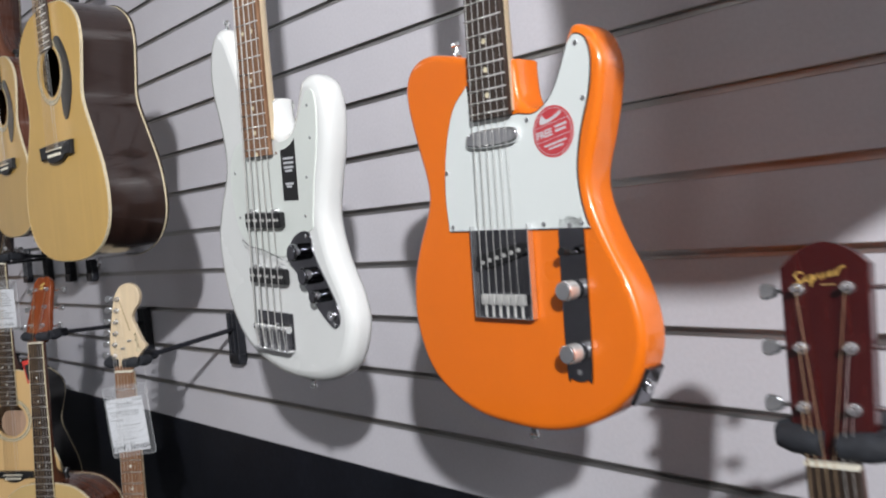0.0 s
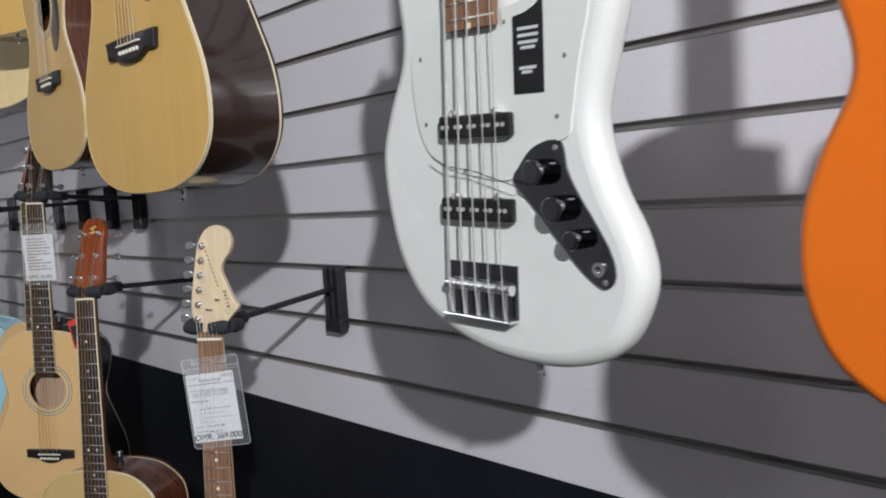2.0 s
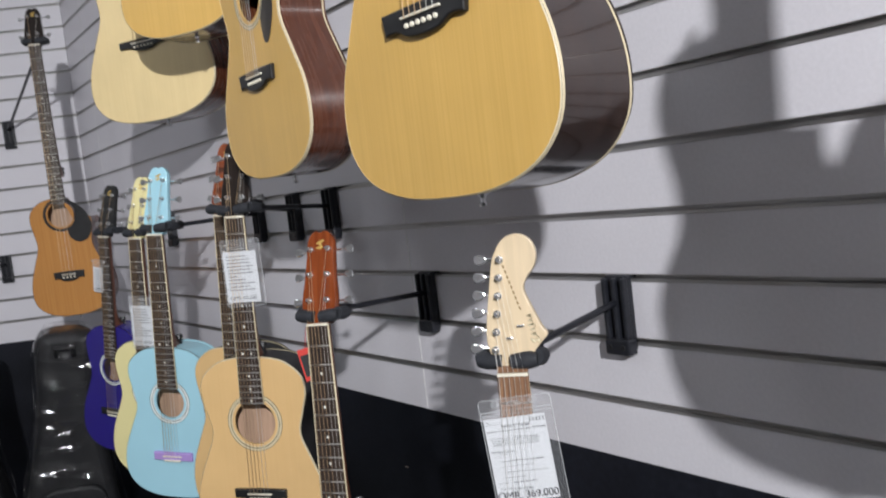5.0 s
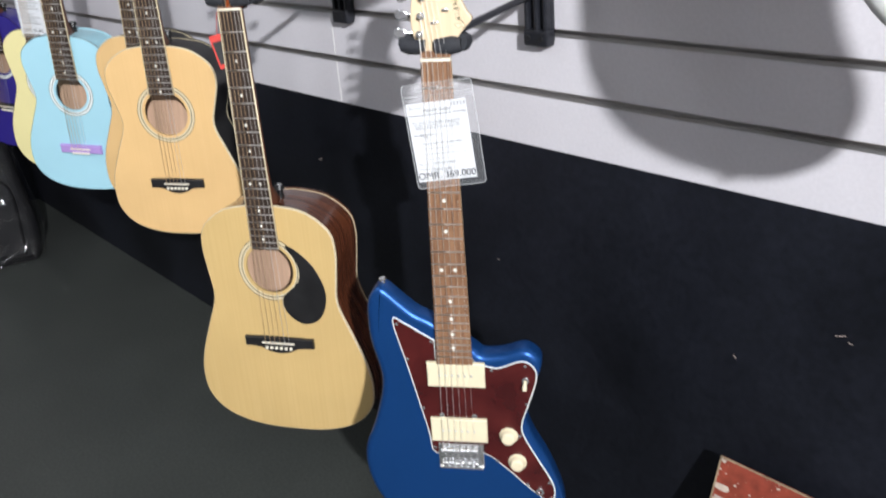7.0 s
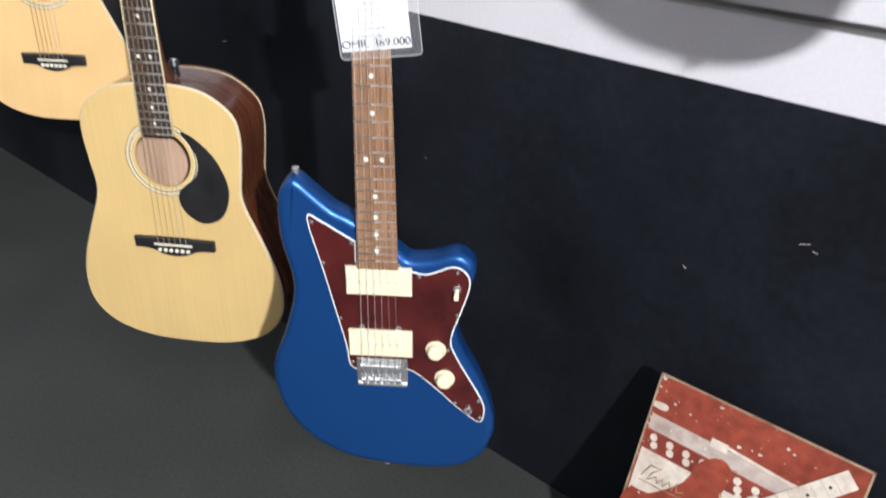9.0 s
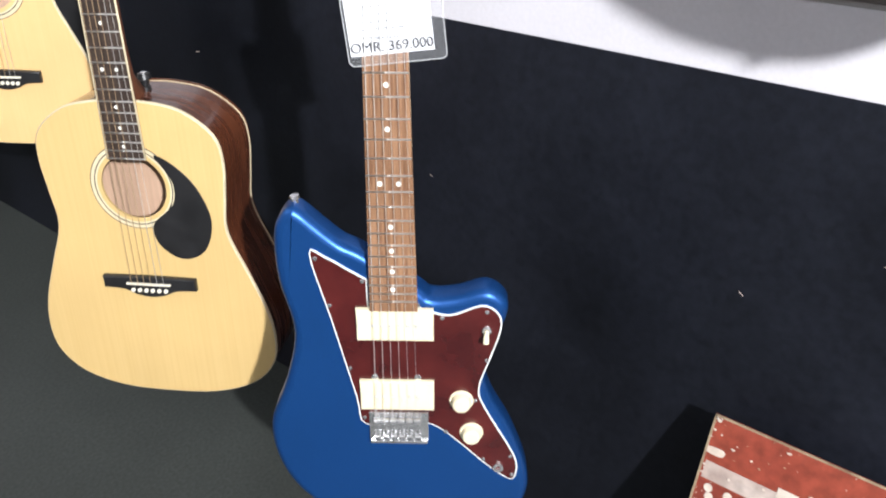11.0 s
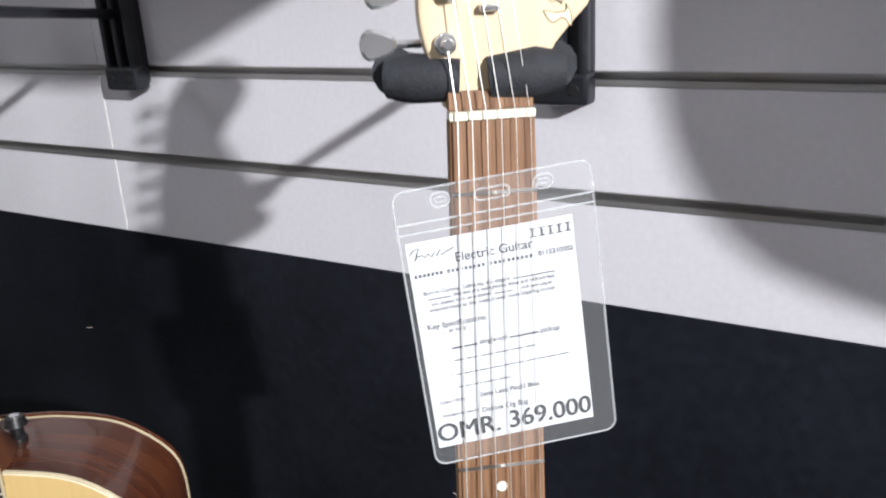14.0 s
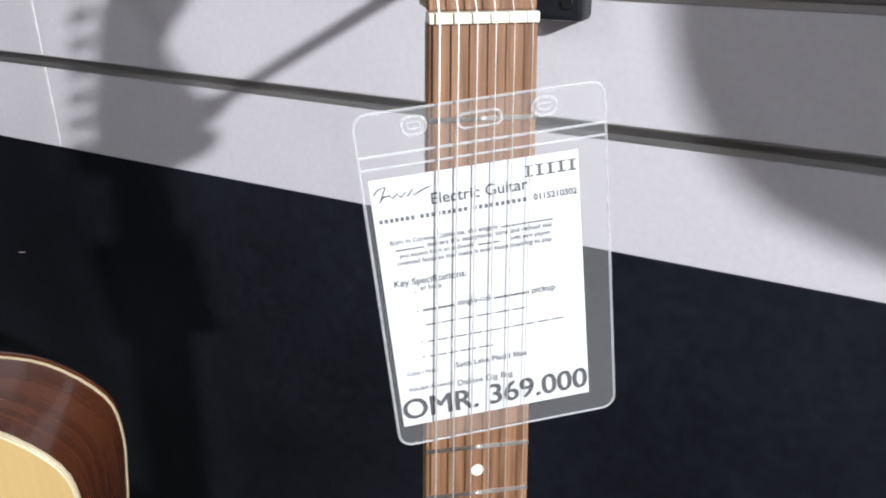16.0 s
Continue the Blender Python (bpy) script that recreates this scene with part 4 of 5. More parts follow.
def acoustic(m, label, scale=0.645, a=0.198, b=0.138, c=0.146, length=0.505, depth=0.105, tail=None, top="spruce", side="rose_side", neck="mahogany_neck",
             board="dark_board", head="red_head", head_mark=True, guard=None, bridge="black", bridge_shape="belly", frets=20, nstr=6, cut=0.0, bound=True, board_bound=False,
             rosette="binding", hole_r=0.05, head_len=0.17, head_w=(0.050, 0.074), dots=DOTS, name="acoustic_guitar", keys="chrome", nut_w=0.043, head_shape="wave", string_mats=("bronze", "string"), button=True, reach=0.03, join=14, head_tilt=13):
    g = thing(name, label, "guitar", "hanging guitars", m=m)
    joint = fret_at(scale, join)
    tail = tail if tail is not None else length - joint
    loop = smooth_loop(acoustic_loop(a, b, c, length, tail, cut), 4)
    n = len(loop)
    hole_y = fret_at(scale, frets) - hole_r * 0.92
    # the top plate with its hole
    bm = bmesh.new()
    outer = [bm.verts.new((p.x, p.y, 0)) for p in inset_loop(loop, 0.0015)]
    inner = [bm.verts.new((hole_r * math.cos(k * math.tau / 40), hole_y + hole_r * math.sin(k * math.tau / 40), 0)) for k in range(40)]
    es = [bm.edges.new((l[i], l[(i + 1) % len(l)])) for l in (outer, inner) for i in range(len(l))]
    bmesh.ops.triangle_fill(bm, use_beauty=True, edges=es)
    low = [bm.verts.new((v.co.x, v.co.y, -0.004)) for v in inner]
    for k in range(40):
        bm.faces.new((inner[k], inner[(k + 1) % 40], low[(k + 1) % 40], low[k]))
    body = part("soundboard", bm, top, g)
    # ribs and back
    bm = bmesh.new()
    hi = [bm.verts.new((p.x, p.y, -0.0004)) for p in loop]
    lo = [bm.verts.new((p.x, p.y, -depth + 0.012 * (p.y + tail) / length)) for p in loop]
    for k in range(n):
        bm.faces.new((hi[k], hi[(k + 1) % n], lo[(k + 1) % n], lo[k]))
    part("ribs", bm, side, g)
    part("back", slab(loop, -depth - 0.0025, -depth + 0.0005, 0, 0.001), side, g).matrix_basis = Matrix.Translation((0, 0, 0)) @ pose(0, 0, 0, 1.3, 0, 0)
    part("inner_back", slab(inset_loop(loop, 0.02), -depth + 0.0205, -depth + 0.022), "interior", g)
    if bound:
        for z, nm in ((-0.0015, "top_binding"), (-depth, "back_binding")):
            bm = bmesh.new()
            rings = []
            off = [loop[i] for i in range(n)]
            for d, dz in ((-0.0006, 0.0), (-0.0006, -0.0032), (0.0016, -0.0032), (0.0016, 0.0021 if z > -0.01 else 0)):
                q = inset_loop(off, d)
                rings.append([bm.verts.new((p.x, p.y, z + dz + (0.012 * (p.y + tail) / length if z < -0.01 else 0))) for p in q])
            for r0, r1 in zip(rings, rings[1:] + rings[:1]):
                for k in range(n):
                    bm.faces.new((r0[k], r0[(k + 1) % n], r1[(k + 1) % n], r1[k]))
            part(nm, bm, "binding", g)
    if rosette:
        r = part("rosette", ring(0, hole_y, -0.001, 0.0004, hole_r + 0.006, hole_r + 0.016, 48), rosette, body)
        part("rosette_line", ring(0, hole_y, -0.001, 0.0006, hole_r + 0.009, hole_r + 0.0105, 48), "black", r)
        part("rosette_line", ring(0, hole_y, -0.001, 0.0006, hole_r + 0.0158, hole_r + 0.0168, 48), "black", r)
    if guard:
        r = hole_r + 0.012
        if guard == "drop":
            pts = [(r * 0.62, hole_y + r * 0.8), (r * 0.98, hole_y + r * 0.2), (r * 0.92, hole_y - r * 0.4), (r * 0.35, hole_y - r * 0.95), (r * 0.42, hole_y - r * 1.5), (r * 0.95, hole_y - r * 1.85), (r * 1.55, hole_y - r * 1.6), (r * 1.82, hole_y - r * 0.8), (r * 1.55, hole_y + r * 0.05), (r * 1.05, hole_y + r * 0.6)]
        else:
            pts = [(r * 0.55, hole_y + r * 0.95), (r * 0.98, hole_y + r * 0.3), (r * 1.0, hole_y - r * 0.3), (r * 0.7, hole_y - r * 0.9), (r * 0.8, hole_y - r * 1.6), (r * 1.15, hole_y - r * 1.55), (r * 1.6, hole_y - r * 0.7), (r * 1.5, hole_y + r * 0.2), (r * 1.0, hole_y + r * 0.95)]
        part("pickguard", slab(smooth_loop(pts, 4), -0.0003, 0.0013, 0.0005), "black", body, "black teardrop pickguard")
    # bridge
    if bridge_shape == "belly":
        pts = [(-0.078, -0.010, 1), (-0.045, -0.012), (-0.025, -0.020), (0, -0.024), (0.025, -0.020), (0.045, -0.012), (0.078, -0.010, 1), (0.078, 0.010, 1), (0, 0.011), (-0.078, 0.010, 1)]
    elif bridge_shape == "wing":
        pts = [(-0.074, -0.016, 1), (-0.05, -0.015), (-0.03, -0.024), (0, -0.027), (0.03, -0.024), (0.05, -0.015), (0.074, -0.016, 1), (0.078, 0.012, 1), (0, 0.014), (-0.078, 0.012, 1)]
    else:
        pts = [(-0.075, -0.012, 1), (0.075, -0.012, 1), (0.075, 0.010, 1), (-0.075, 0.010, 1)]
    f = a / 0.198
    br = part("bridge", slab(smooth_loop([(p[0] * f, p[1], *p[2:]) for p in pts], 3), -0.0003, 0.009, 0.003, 0, 3), bridge, body)
    part("saddle", box(-0.037 * f, 0.037 * f, -0.0015, 0.0015, 0.008, 0.0125, 0.0006), "bone", br)
    q = None
    for k in range(nstr):
        x = (k / (nstr - 1) - 0.5) * 0.055 * f
        q = part("bridge_pin", disc(0, -0.011, 0.008, 0.0125, 0.0033, 12, 0.001), "bone", br) if q is None else again(q, Matrix(), br)
        q.matrix_basis = pose(x, 0, 0)
    # neck
    end = fret_at(scale, frets)
    neck_wood(g, scale, joint - 0.012, 0.054, nut_w, 0.0002, neck, 0.021, heel=depth * 0.5)
    fretboard(g, scale, end - 0.002, 0.056, nut_w, 0.0002, 0.0065, board, frets, dots, 0.0028, board_bound)
    # headstock, tilted back
    hm = Matrix.Translation((0, scale + 0.004, 0.0005)) @ pose(0, 0, 0, -head_tilt, 0, 0)
    w0, w1 = head_w[0] / 2, head_w[1] / 2
    L = head_len
    if head_shape == "wave":
        pts = [(-nut_w / 2, 0), (-w0 * 1.02, 0.010), (-w0 * 1.35, 0.026), (-w0 * 1.38, 0.05), (-w0 * 1.22, 0.085), (-w0 * 1.12, 0.12), (-w0 * 1.08, L - 0.022), (-w0 * 0.85, L - 0.006), (-w0 * 0.4, L + 0.002), (0, L - 0.001), (w0 * 0.4, L + 0.002), (w0 * 0.85, L - 0.006), (w0 * 1.08, L - 0.022), (w0 * 1.12, 0.12), (w0 * 1.22, 0.085), (w0 * 1.38, 0.05), (w0 * 1.35, 0.026), (w0 * 1.02, 0.010), (nut_w / 2, 0)]
    else:
        pts = [(-nut_w / 2, 0), (-w0 * 1.05, 0.014), (-w0 * 1.18, 0.03), (-w1 * 0.97, L * 0.6), (-w1, L - 0.014, 1), (-w1 * 0.62, L - 0.002), (0, L + 0.006), (w1 * 0.62, L - 0.002), (w1, L - 0.014, 1), (w1 * 0.97, L * 0.6), (w0 * 1.18, 0.03), (w0 * 1.05, 0.014), (nut_w / 2, 0)]
    h = part("headstock", slab(smooth_loop(pts, 4), -0.015, 0, 0.001, 0.001, 2), head, g)
    h.matrix_basis = hm
    per = (nstr + 1) // 2
    step = (L - 0.075) / max(1, per - 1)
    spots = [(-w0 * 0.72, 0.042 + step * k) for k in range(per)] + [(w0 * 0.72, 0.042 + step * (per - 1 - k)) for k in range(nstr - per)]
    tuners(h, spots, [-1] * per + [1] * (nstr - per), 0, keys, keys, reach)
    if head_mark:
        mk = part("logo_swash", slab(smooth_loop([(-0.008, 0.0), (-0.002, 0.004), (0.006, 0.007), (0.009, 0.004), (0.002, -0.001), (0.007, -0.007), (0.0, -0.011), (-0.009, -0.008), (-0.003, -0.006), (0.002, -0.005), (-0.002, -0.002)], 3), 0, 0.0002), "gold_ink", h)
        mk.matrix_basis = pose(0, L - 0.022, 0.0001)
    posts = [tuple(hm @ Vector((x, y, 0.007))) for x, y in spots]
    strings(g, nstr, 0.055 * f, nut_w - 0.008, -0.002, scale, 0.0128, 0.0088, posts, string_mats, (0.00062, 0.00032))
    if button:
        part("strap_button", tube([(0.014, joint + q, -depth * 0.5) for q in (-0.004, 0.004, 0.006, 0.014, 0.016, 0.024)], 0.0105, 16, taper=[0.8, 0.75, 0.55, 0.6, 1, 0.8]), "black", g, "black strap button beside the heel")
        part("button_screw", tube([(0.014, joint + 0.0235, -depth * 0.5), (0.014, joint + 0.0255, -depth * 0.5)], 0.0045, 12), "chrome", g)
        strap_button(g, 0.0, -tail, -depth * 0.5, 0, -1)
    return g


# ---- hangers and tags ----


def wall_hanger(yoke, plate_y, plate_z, face, wall_m=None, label="black steel guitar hanger with a padded yoke"):
    """yoke: middle of the padded yoke; the plate hangs in the slot at plate_z."""
    h = thing("guitar_hanger", label, "hanger", "guitar hangers")
    wm = wall_m or along_wall(plate_y, plate_z)
    d = 0.024
    br = part("bracket", box(-0.025, 0.025, -d + 0.010, 0.0, -0.122, 0.006, 0.004), "steel_black", h, "ribbed black bracket hooked into the wall slot")
    br.matrix_basis = wm
    for x in (-0.0205, 0.0, 0.0205):
        part("rib", box(x - 0.0042, x + 0.0042, -d, -d + 0.014, -0.104, 0.002, 0.003), "steel_black", br)
    part("screw_block", box(-0.0265, 0.0265, -d - 0.002, -0.004, -0.128, -0.100, 0.004), "steel_black", br)
    part("hook_lip", box(-0.026, 0.026, -0.003, 0.010, 0.0, 0.0035, 0.001), "steel_black", br)
    for x in (-0.014, 0.014):
        s = part("screw", disc(0, 0, 0, 0.0016, 0.0048, 12, 0.0006), "black", br)
        s.matrix_basis = pose(x, -d - 0.0021, -0.114, 90, 0, 0)
    start = wm @ Vector((0, -d + 0.004, -0.040))
    yoke = Vector(yoke)
    f = Vector((face[0], face[1], 0)).normalized()
    u = Vector((0, 0, 1)).cross(f)
    back = yoke - f * 0.050
    part("arm", tube([start, back], 0.0058, 10), "steel_black", h)
    bm = tube([back - (back - start).normalized() * 0.035, back], 0.0115, 12)
    part("swivel", bm, "steel_black", h)
    m = Matrix((u, f, Vector((0, 0, 1)))).transposed().to_4x4()
    m = m @ Matrix.Diagonal((0.86, 0.9, 0.9, 1))
    m.translation = yoke
    bm = tube([(-0.046, -0.012, -0.002), (-0.040, -0.036, -0.002), (0, -0.052, -0.002), (0.040, -0.036, -0.002), (0.046, -0.012, -0.002)], 0.0075, 10)
    y = part("yoke", bm, "steel_black", h)
    y.matrix_basis = m
    for s in (-1, 1):
        bm = tube([(s * 0.044, -0.026, 0), (s * 0.046, -0.008, 0.001), (s * 0.046, 0.010, 0.004)], 0.0135, 12, taper=[0.9, 1.05, 0.95])
        tube([(s * 0.050, 0.013, 0.001), (s * 0.036, 0.015, 0.001), (s * 0.008, 0.016, -0.001)], 0.0125, 12, bm, taper=[0.85, 1.1, 0.95])
        p = part("pad", bm, "rubber", h, "black foam-rubber padded finger")
        p.matrix_basis = m
    return h


def rim(loop, r):
    """A welded rim round a flat sleeve."""
    bm = bmesh.new()
    sets = [[bm.verts.new((p.x, p.y, z)) for p in inset_loop(loop, d)] for d, z in ((-r, 0.0006), (0, 0.0006 + r), (r, 0.0006), (0, 0.0006 - r))]
    n = len(loop)
    for a, c in zip(sets, sets[1:] + sets[:1]):
        for k in range(n):
            bm.faces.new((a[k], a[(k + 1) % n], c[(k + 1) % n], c[k]))
    return bm


def price_tag(m, label, full=False, w=0.098, h=0.158):
    t = thing("price_tag", label, "tag", "price tags", m=m)
    r = 0.006
    def rounded(w, h, r):
        return [Vector((sx * (w / 2 - r) + r * math.cos(a), sy * (h / 2 - r) + r * math.sin(a)))
                for sx, sy, a0 in ((1, 1, 0), (-1, 1, 90), (-1, -1, 180), (1, -1, 270)) for a in [radians(a0 + 15 * q) for q in range(7)]]
    sl = part("sleeve", slab(rounded(w, h, r), 0.0009, 0.0011), "vinyl", t, "clear vinyl sleeve")
    sl.visible_shadow = False
    loop = rounded(w, h, r)
    part("weld_rim", rim(loop, 0.0006), "vinyl_edge", sl)
    part("weld_line", box(-w / 2, w / 2, h / 2 - 0.0172, h / 2 - 0.0160, 0.0006, 0.0016, 0.0004), "vinyl_edge", sl)
    part("weld_line", box(-w / 2, w / 2, h / 2 - 0.0222, h / 2 - 0.0212, 0.0006, 0.0015, 0.0003), "vinyl_edge", sl)
    for x in (-0.027, 0.0255):
        part("punched_slot", rim(rounded(0.0095, 0.0072, 0.0034), 0.0006), "vinyl_edge", sl).matrix_basis = pose(x, h / 2 - 0.0068, 0)
        part("punched_slot", rim(rounded(0.0052, 0.0026, 0.0012), 0.0004), "vinyl_edge", sl).matrix_basis = pose(x, h / 2 - 0.0068, 0)
    part("punched_slot", rim(rounded(0.0175, 0.0058, 0.0027), 0.0006), "vinyl_edge", sl).matrix_basis = pose(-0.0008, h / 2 - 0.0080, 0)
    pw, ph = w * 0.853, h * 0.762
    px0, py1 = -w / 2 + 0.0028, h / 2 - 0.0262
    pp = part("paper", box(px0, px0 + pw, py1 - ph, py1, 0.0002, 0.0006), "paper", t, "white printed price card")
    z = 0.0007
    rnd = random.Random(5)
    if full:
        def line(text, u0, u1, v, mat="grey_ink", bold=0.00014, dz=0.0):
            """One printed line, from u0 to u1 across the card and v down it."""
            o = words(text, 0.01, 0, 0, 0, mat, pp, bold=bold)
            xs = [q.co.x for q in o.data.vertices]
            k = (u1 - u0) * pw / (max(xs) - min(xs))
            o.matrix_basis = pose(px0 + u0 * pw, py1 - v * ph, z + dz) @ Matrix.Diagonal((k, k, 1, 1)) @ Matrix.Translation((-min(xs), 0, 0))
        def block(u0, u1, v, high, mat="grey_ink"):
            bar(pp, "print_line", px0 + u0 * pw, px0 + u1 * pw, py1 - v * ph, py1 - v * ph + high, z, z + 0.0001, mat)
        line("Electric Guitar", 0.28, 0.745, 0.1171, "ink", 0.00008)
        part("logo_swash", tube([(px0 + u * pw, py1 - v * ph, z) for u, v in ((0.015, 0.055), (0.04, 0.035), (0.075, 0.03), (0.055, 0.06), (0.04, 0.085), (0.06, 0.065), (0.09, 0.062), (0.10, 0.075), (0.125, 0.06), (0.14, 0.076), (0.165, 0.058), (0.17, 0.076), (0.20, 0.05), (0.20, 0.075), (0.235, 0.062), (0.28, 0.05))], 0.00028, 5), "ink", pp)
        for i in range(5):
            u = 0.735 + 0.053 * i
            bar(pp, "logo_mark", px0 + u * pw, px0 + (u + 0.040) * pw, py1 - 0.073 * ph, py1 - 0.0685 * ph, z, z + 0.0001, "ink")
            bar(pp, "logo_mark", px0 + u * pw, px0 + (u + 0.040) * pw, py1 - 0.036 * ph, py1 - 0.032 * ph, z, z + 0.0001, "ink")
            bar(pp, "logo_mark", px0 + (u + 0.012) * pw, px0 + (u + 0.026) * pw, py1 - 0.073 * ph, py1 - 0.032 * ph, z, z + 0.0001, "grey_ink")
        for u0, u1 in ((0.025, 0.20), (0.22, 0.455), (0.475, 0.745)):
            n = int((u1 - u0) / 0.025)
            for i in range(n):
                u = u0 + (u1 - u0) * i / n
                block(u, u + 0.016, 0.1616, 0.0017, "grey_ink")
        line("0115210302", 0.77, 0.985, 0.1616, "ink")
        line("Born in Corona, California, the elegant", 0.06, 0.585, 0.2465)
        block(0.60, 0.86, 0.2465, 0.0006)
        line("delivers the exceptional tone and refined feel", 0.235, 0.85, 0.2724)
        block(0.08, 0.22, 0.2724, 0.0006)
        line("you expect from an authentic", 0.095, 0.465, 0.2994)
        block(0.48, 0.59, 0.2994, 0.0006)
        line("with new player-", 0.64, 0.845, 0.2994)
        line("oriented features that make it even more inspiring to play", 0.08, 0.85, 0.3276)
        line("Key Specifications:", 0.052, 0.41, 0.4092, "ink")
        line("er body", 0.175, 0.285, 0.4365)
        block(0.175, 0.335, 0.5221, 0.0010)
        line("single-coil", 0.35, 0.525, 0.5221)
        block(0.535, 0.715, 0.5221, 0.0010)
        line("pickup", 0.727, 0.85, 0.5251)
        for v, u1 in ((0.5811, 0.685), (0.6506, 0.885), (0.714, 0.52)):
            u = 0.18
            while u < u1 - 0.03:
                w1 = 0.03 + 0.06 * rnd.random()
                block(u, min(u + w1, u1), v, 0.0006)
                u += w1 + 0.012
        for v in (0.4444, 0.5201, 0.5791, 0.6474, 0.7119):
            block(0.145, 0.153, v, 0.0007)
        line("Color / Finish", 0.053, 0.215, 0.7807)
        line("Satin Lake Placid Blue", 0.305, 0.68, 0.7807)
        line("Included Accessory", 0.053, 0.29, 0.8487)
        line("Deluxe Gig Bag", 0.304, 0.596, 0.8608)
        line("OMR. 369.000", 0.006, 0.985, 0.9699, "ink", 0.0)
        line("OMR. 369.000", 0.013, 0.992, 0.9676, "ink", 0.0, dz=0.00012)
    else:
        for k in range(11):
            ln = 0.02 + rnd.random() * 0.045
            bar(pp, "print_line", px0 + 0.008, px0 + 0.008 + ln, py1 - 0.012 - 0.0075 * k, py1 - 0.010 - 0.0075 * k, z, z + 0.0001, "grey_ink")
        words("OMR. 68.000", 0.0120, px0 + 0.006, py1 - ph + 0.006, z, "ink", pp)
    return t

# ---- what hangs along the wall ----
TURNED = (-0.88, -0.47)
OUT = (-1, 0.0)


def slot(k):
    return SLOT0 + PITCH * k


JM = facing((0.7976, 1.8129, 0.4732), (-0.7856, -0.6187), 0.0157, 0.0337)
blue_guitar(JM)
price_tag(JM @ pose(0.0062, 0.5448, 0.0132, 0, 0, 6.0), "price card in a clear vinyl sleeve tucked under the strings", full=True, w=0.1005, h=0.1515)
wall_hanger(JM @ Vector((-0.004, 0.668, -0.012)), 1.908, slot(2), TURNED)

TELE = facing((0.7983, 0.6405, 1.2932), (-0.9999, -0.0108), 0.0146, 0.0191)
orange_guitar(TELE)
wall_hanger(TELE @ Vector((0, 0.668, -0.012)), 0.70, slot(9), OUT)
BASS = facing((0.7990, 1.1346, 1.2456), (-0.9998, -0.0203), 0.0543, -0.0074)
white_bass(BASS)
wall_hanger(BASS @ Vector((0, 0.884, -0.012)), 1.20, slot(11), OUT)

UPPER = [
    (facing((0.7222, 1.7865, 1.6002), (-0.9985, -0.0547), 0.0014, 0.0014), 0.645, 1.88, 12, dict(label="natural spruce acoustic guitar with dark rosewood sides", a=0.206, b=0.138, c=0.158, length=0.52, tail=0.229, depth=0.116, top="spruce", guard="comma", bridge_shape="wing", head="dark_head")),
    (facing((0.814, 2.477, 1.643), OUT), 0.645, 2.56, 13, dict(label="natural spruce acoustic guitar with reddish mahogany sides", a=0.19, b=0.118, c=0.142, length=0.485, tail=0.198, depth=0.10, top="spruce", side="mahogany", guard="comma", bridge_shape="wing", head="dark_head")),
    (facing((0.865, 2.983, 2.005), TURNED), 0.645, 3.06, 16, dict(label="natural spruce acoustic guitar hung high on the wall", a=0.185, length=0.46, tail=0.17, top="spruce", side="mahogany", guard="drop", bridge_shape="belly", head="red_head")),
    (facing((0.900, 3.375, 1.90), TURNED), 0.645, 3.50, 15, dict(label="pale maple-coloured acoustic guitar half hidden behind another", a=0.235, b=0.16, c=0.17, length=0.53, tail=0.225, top="spruce_blond", side="mahogany", head="red_head")),
    (facing((0.60, 0.055, 1.815), OUT), 0.645, 0.14, 14, dict(label="natural acoustic guitar hung high near the shop front", a=0.19, top="spruce", head="dark_head")),
]
for m, sc, py, k, kw in UPPER:
    acoustic(m, **kw)
    wall_hanger(m @ Vector((0, sc + 0.020, -0.016)), py, slot(k), OUT)

# lower row
L0 = facing((0.80, 0.270, 0.516), OUT, -0.045)
acoustic(L0, "acoustic guitar with a wine-red headstock, hanging low", top="spruce_gold", side="mahogany", head="wine_head", head_shape="flat", head_mark=False, head_w=(0.056, 0.072), head_len=0.172, head_tilt=8)
wall_hanger(L0 @ Vector((0, 0.663, -0.014)), 0.22, slot(2), OUT)
L2 = facing((0.7510, 2.2840, 0.5211), (-0.8485, -0.5291), -0.0029, 0.0669)
acoustic(L2, "golden spruce dreadnought guitar with black pickguard", a=0.190, b=0.134, c=0.142, length=0.492, tail=0.205, depth=0.118, top="spruce_gold", side="mahogany", guard="drop", board_bound=True, head="red_head", frets=20)
wall_hanger(L2 @ Vector((0, 0.663, -0.014)), 2.465, slot(2), TURNED)
NATURAL = dict(scale=0.63, a=0.160, b=0.108, c=0.128, length=0.445, tail=0.13, depth=0.092, top="spruce_pale", side="black", bridge_shape="belly", board_bound=True, join=12, frets=19)
L3 = facing((0.8088, 2.7440, 0.7447), (-0.7634, -0.6459), 0.0465, -0.0027)
acoustic(L3, "natural small-bodied acoustic guitar with a price tag", head="dark_head", **NATURAL)
L3B = facing((0.828, 2.885, 0.752), TURNED, 0.068)
acoustic(L3B, "natural small-bodied acoustic guitar hanging behind its twin", head="red_head", **NATURAL)
for m, py in ((L3, 2.85), (L3B, 3.06)):
    wall_hanger(m @ Vector((0, 0.648, -0.014)), py, slot(4), TURNED)
price_tag(L3 @ pose(0.010, 0.507, 0.0074, 0, 0, 2), "white price card in a vinyl sleeve on a guitar neck", w=0.094, h=0.150)
SMALL = dict(scale=0.58, a=0.148, b=0.10, c=0.118, length=0.405, tail=0.115, depth=0.088, bridge="lilac", bridge_shape="bar", bound=False, rosette="white_guard", hole_r=0.042, join=12)
L4 = facing((0.7437, 3.1414, 0.7745), (-0.79, -0.613), 0.0845, -0.026)
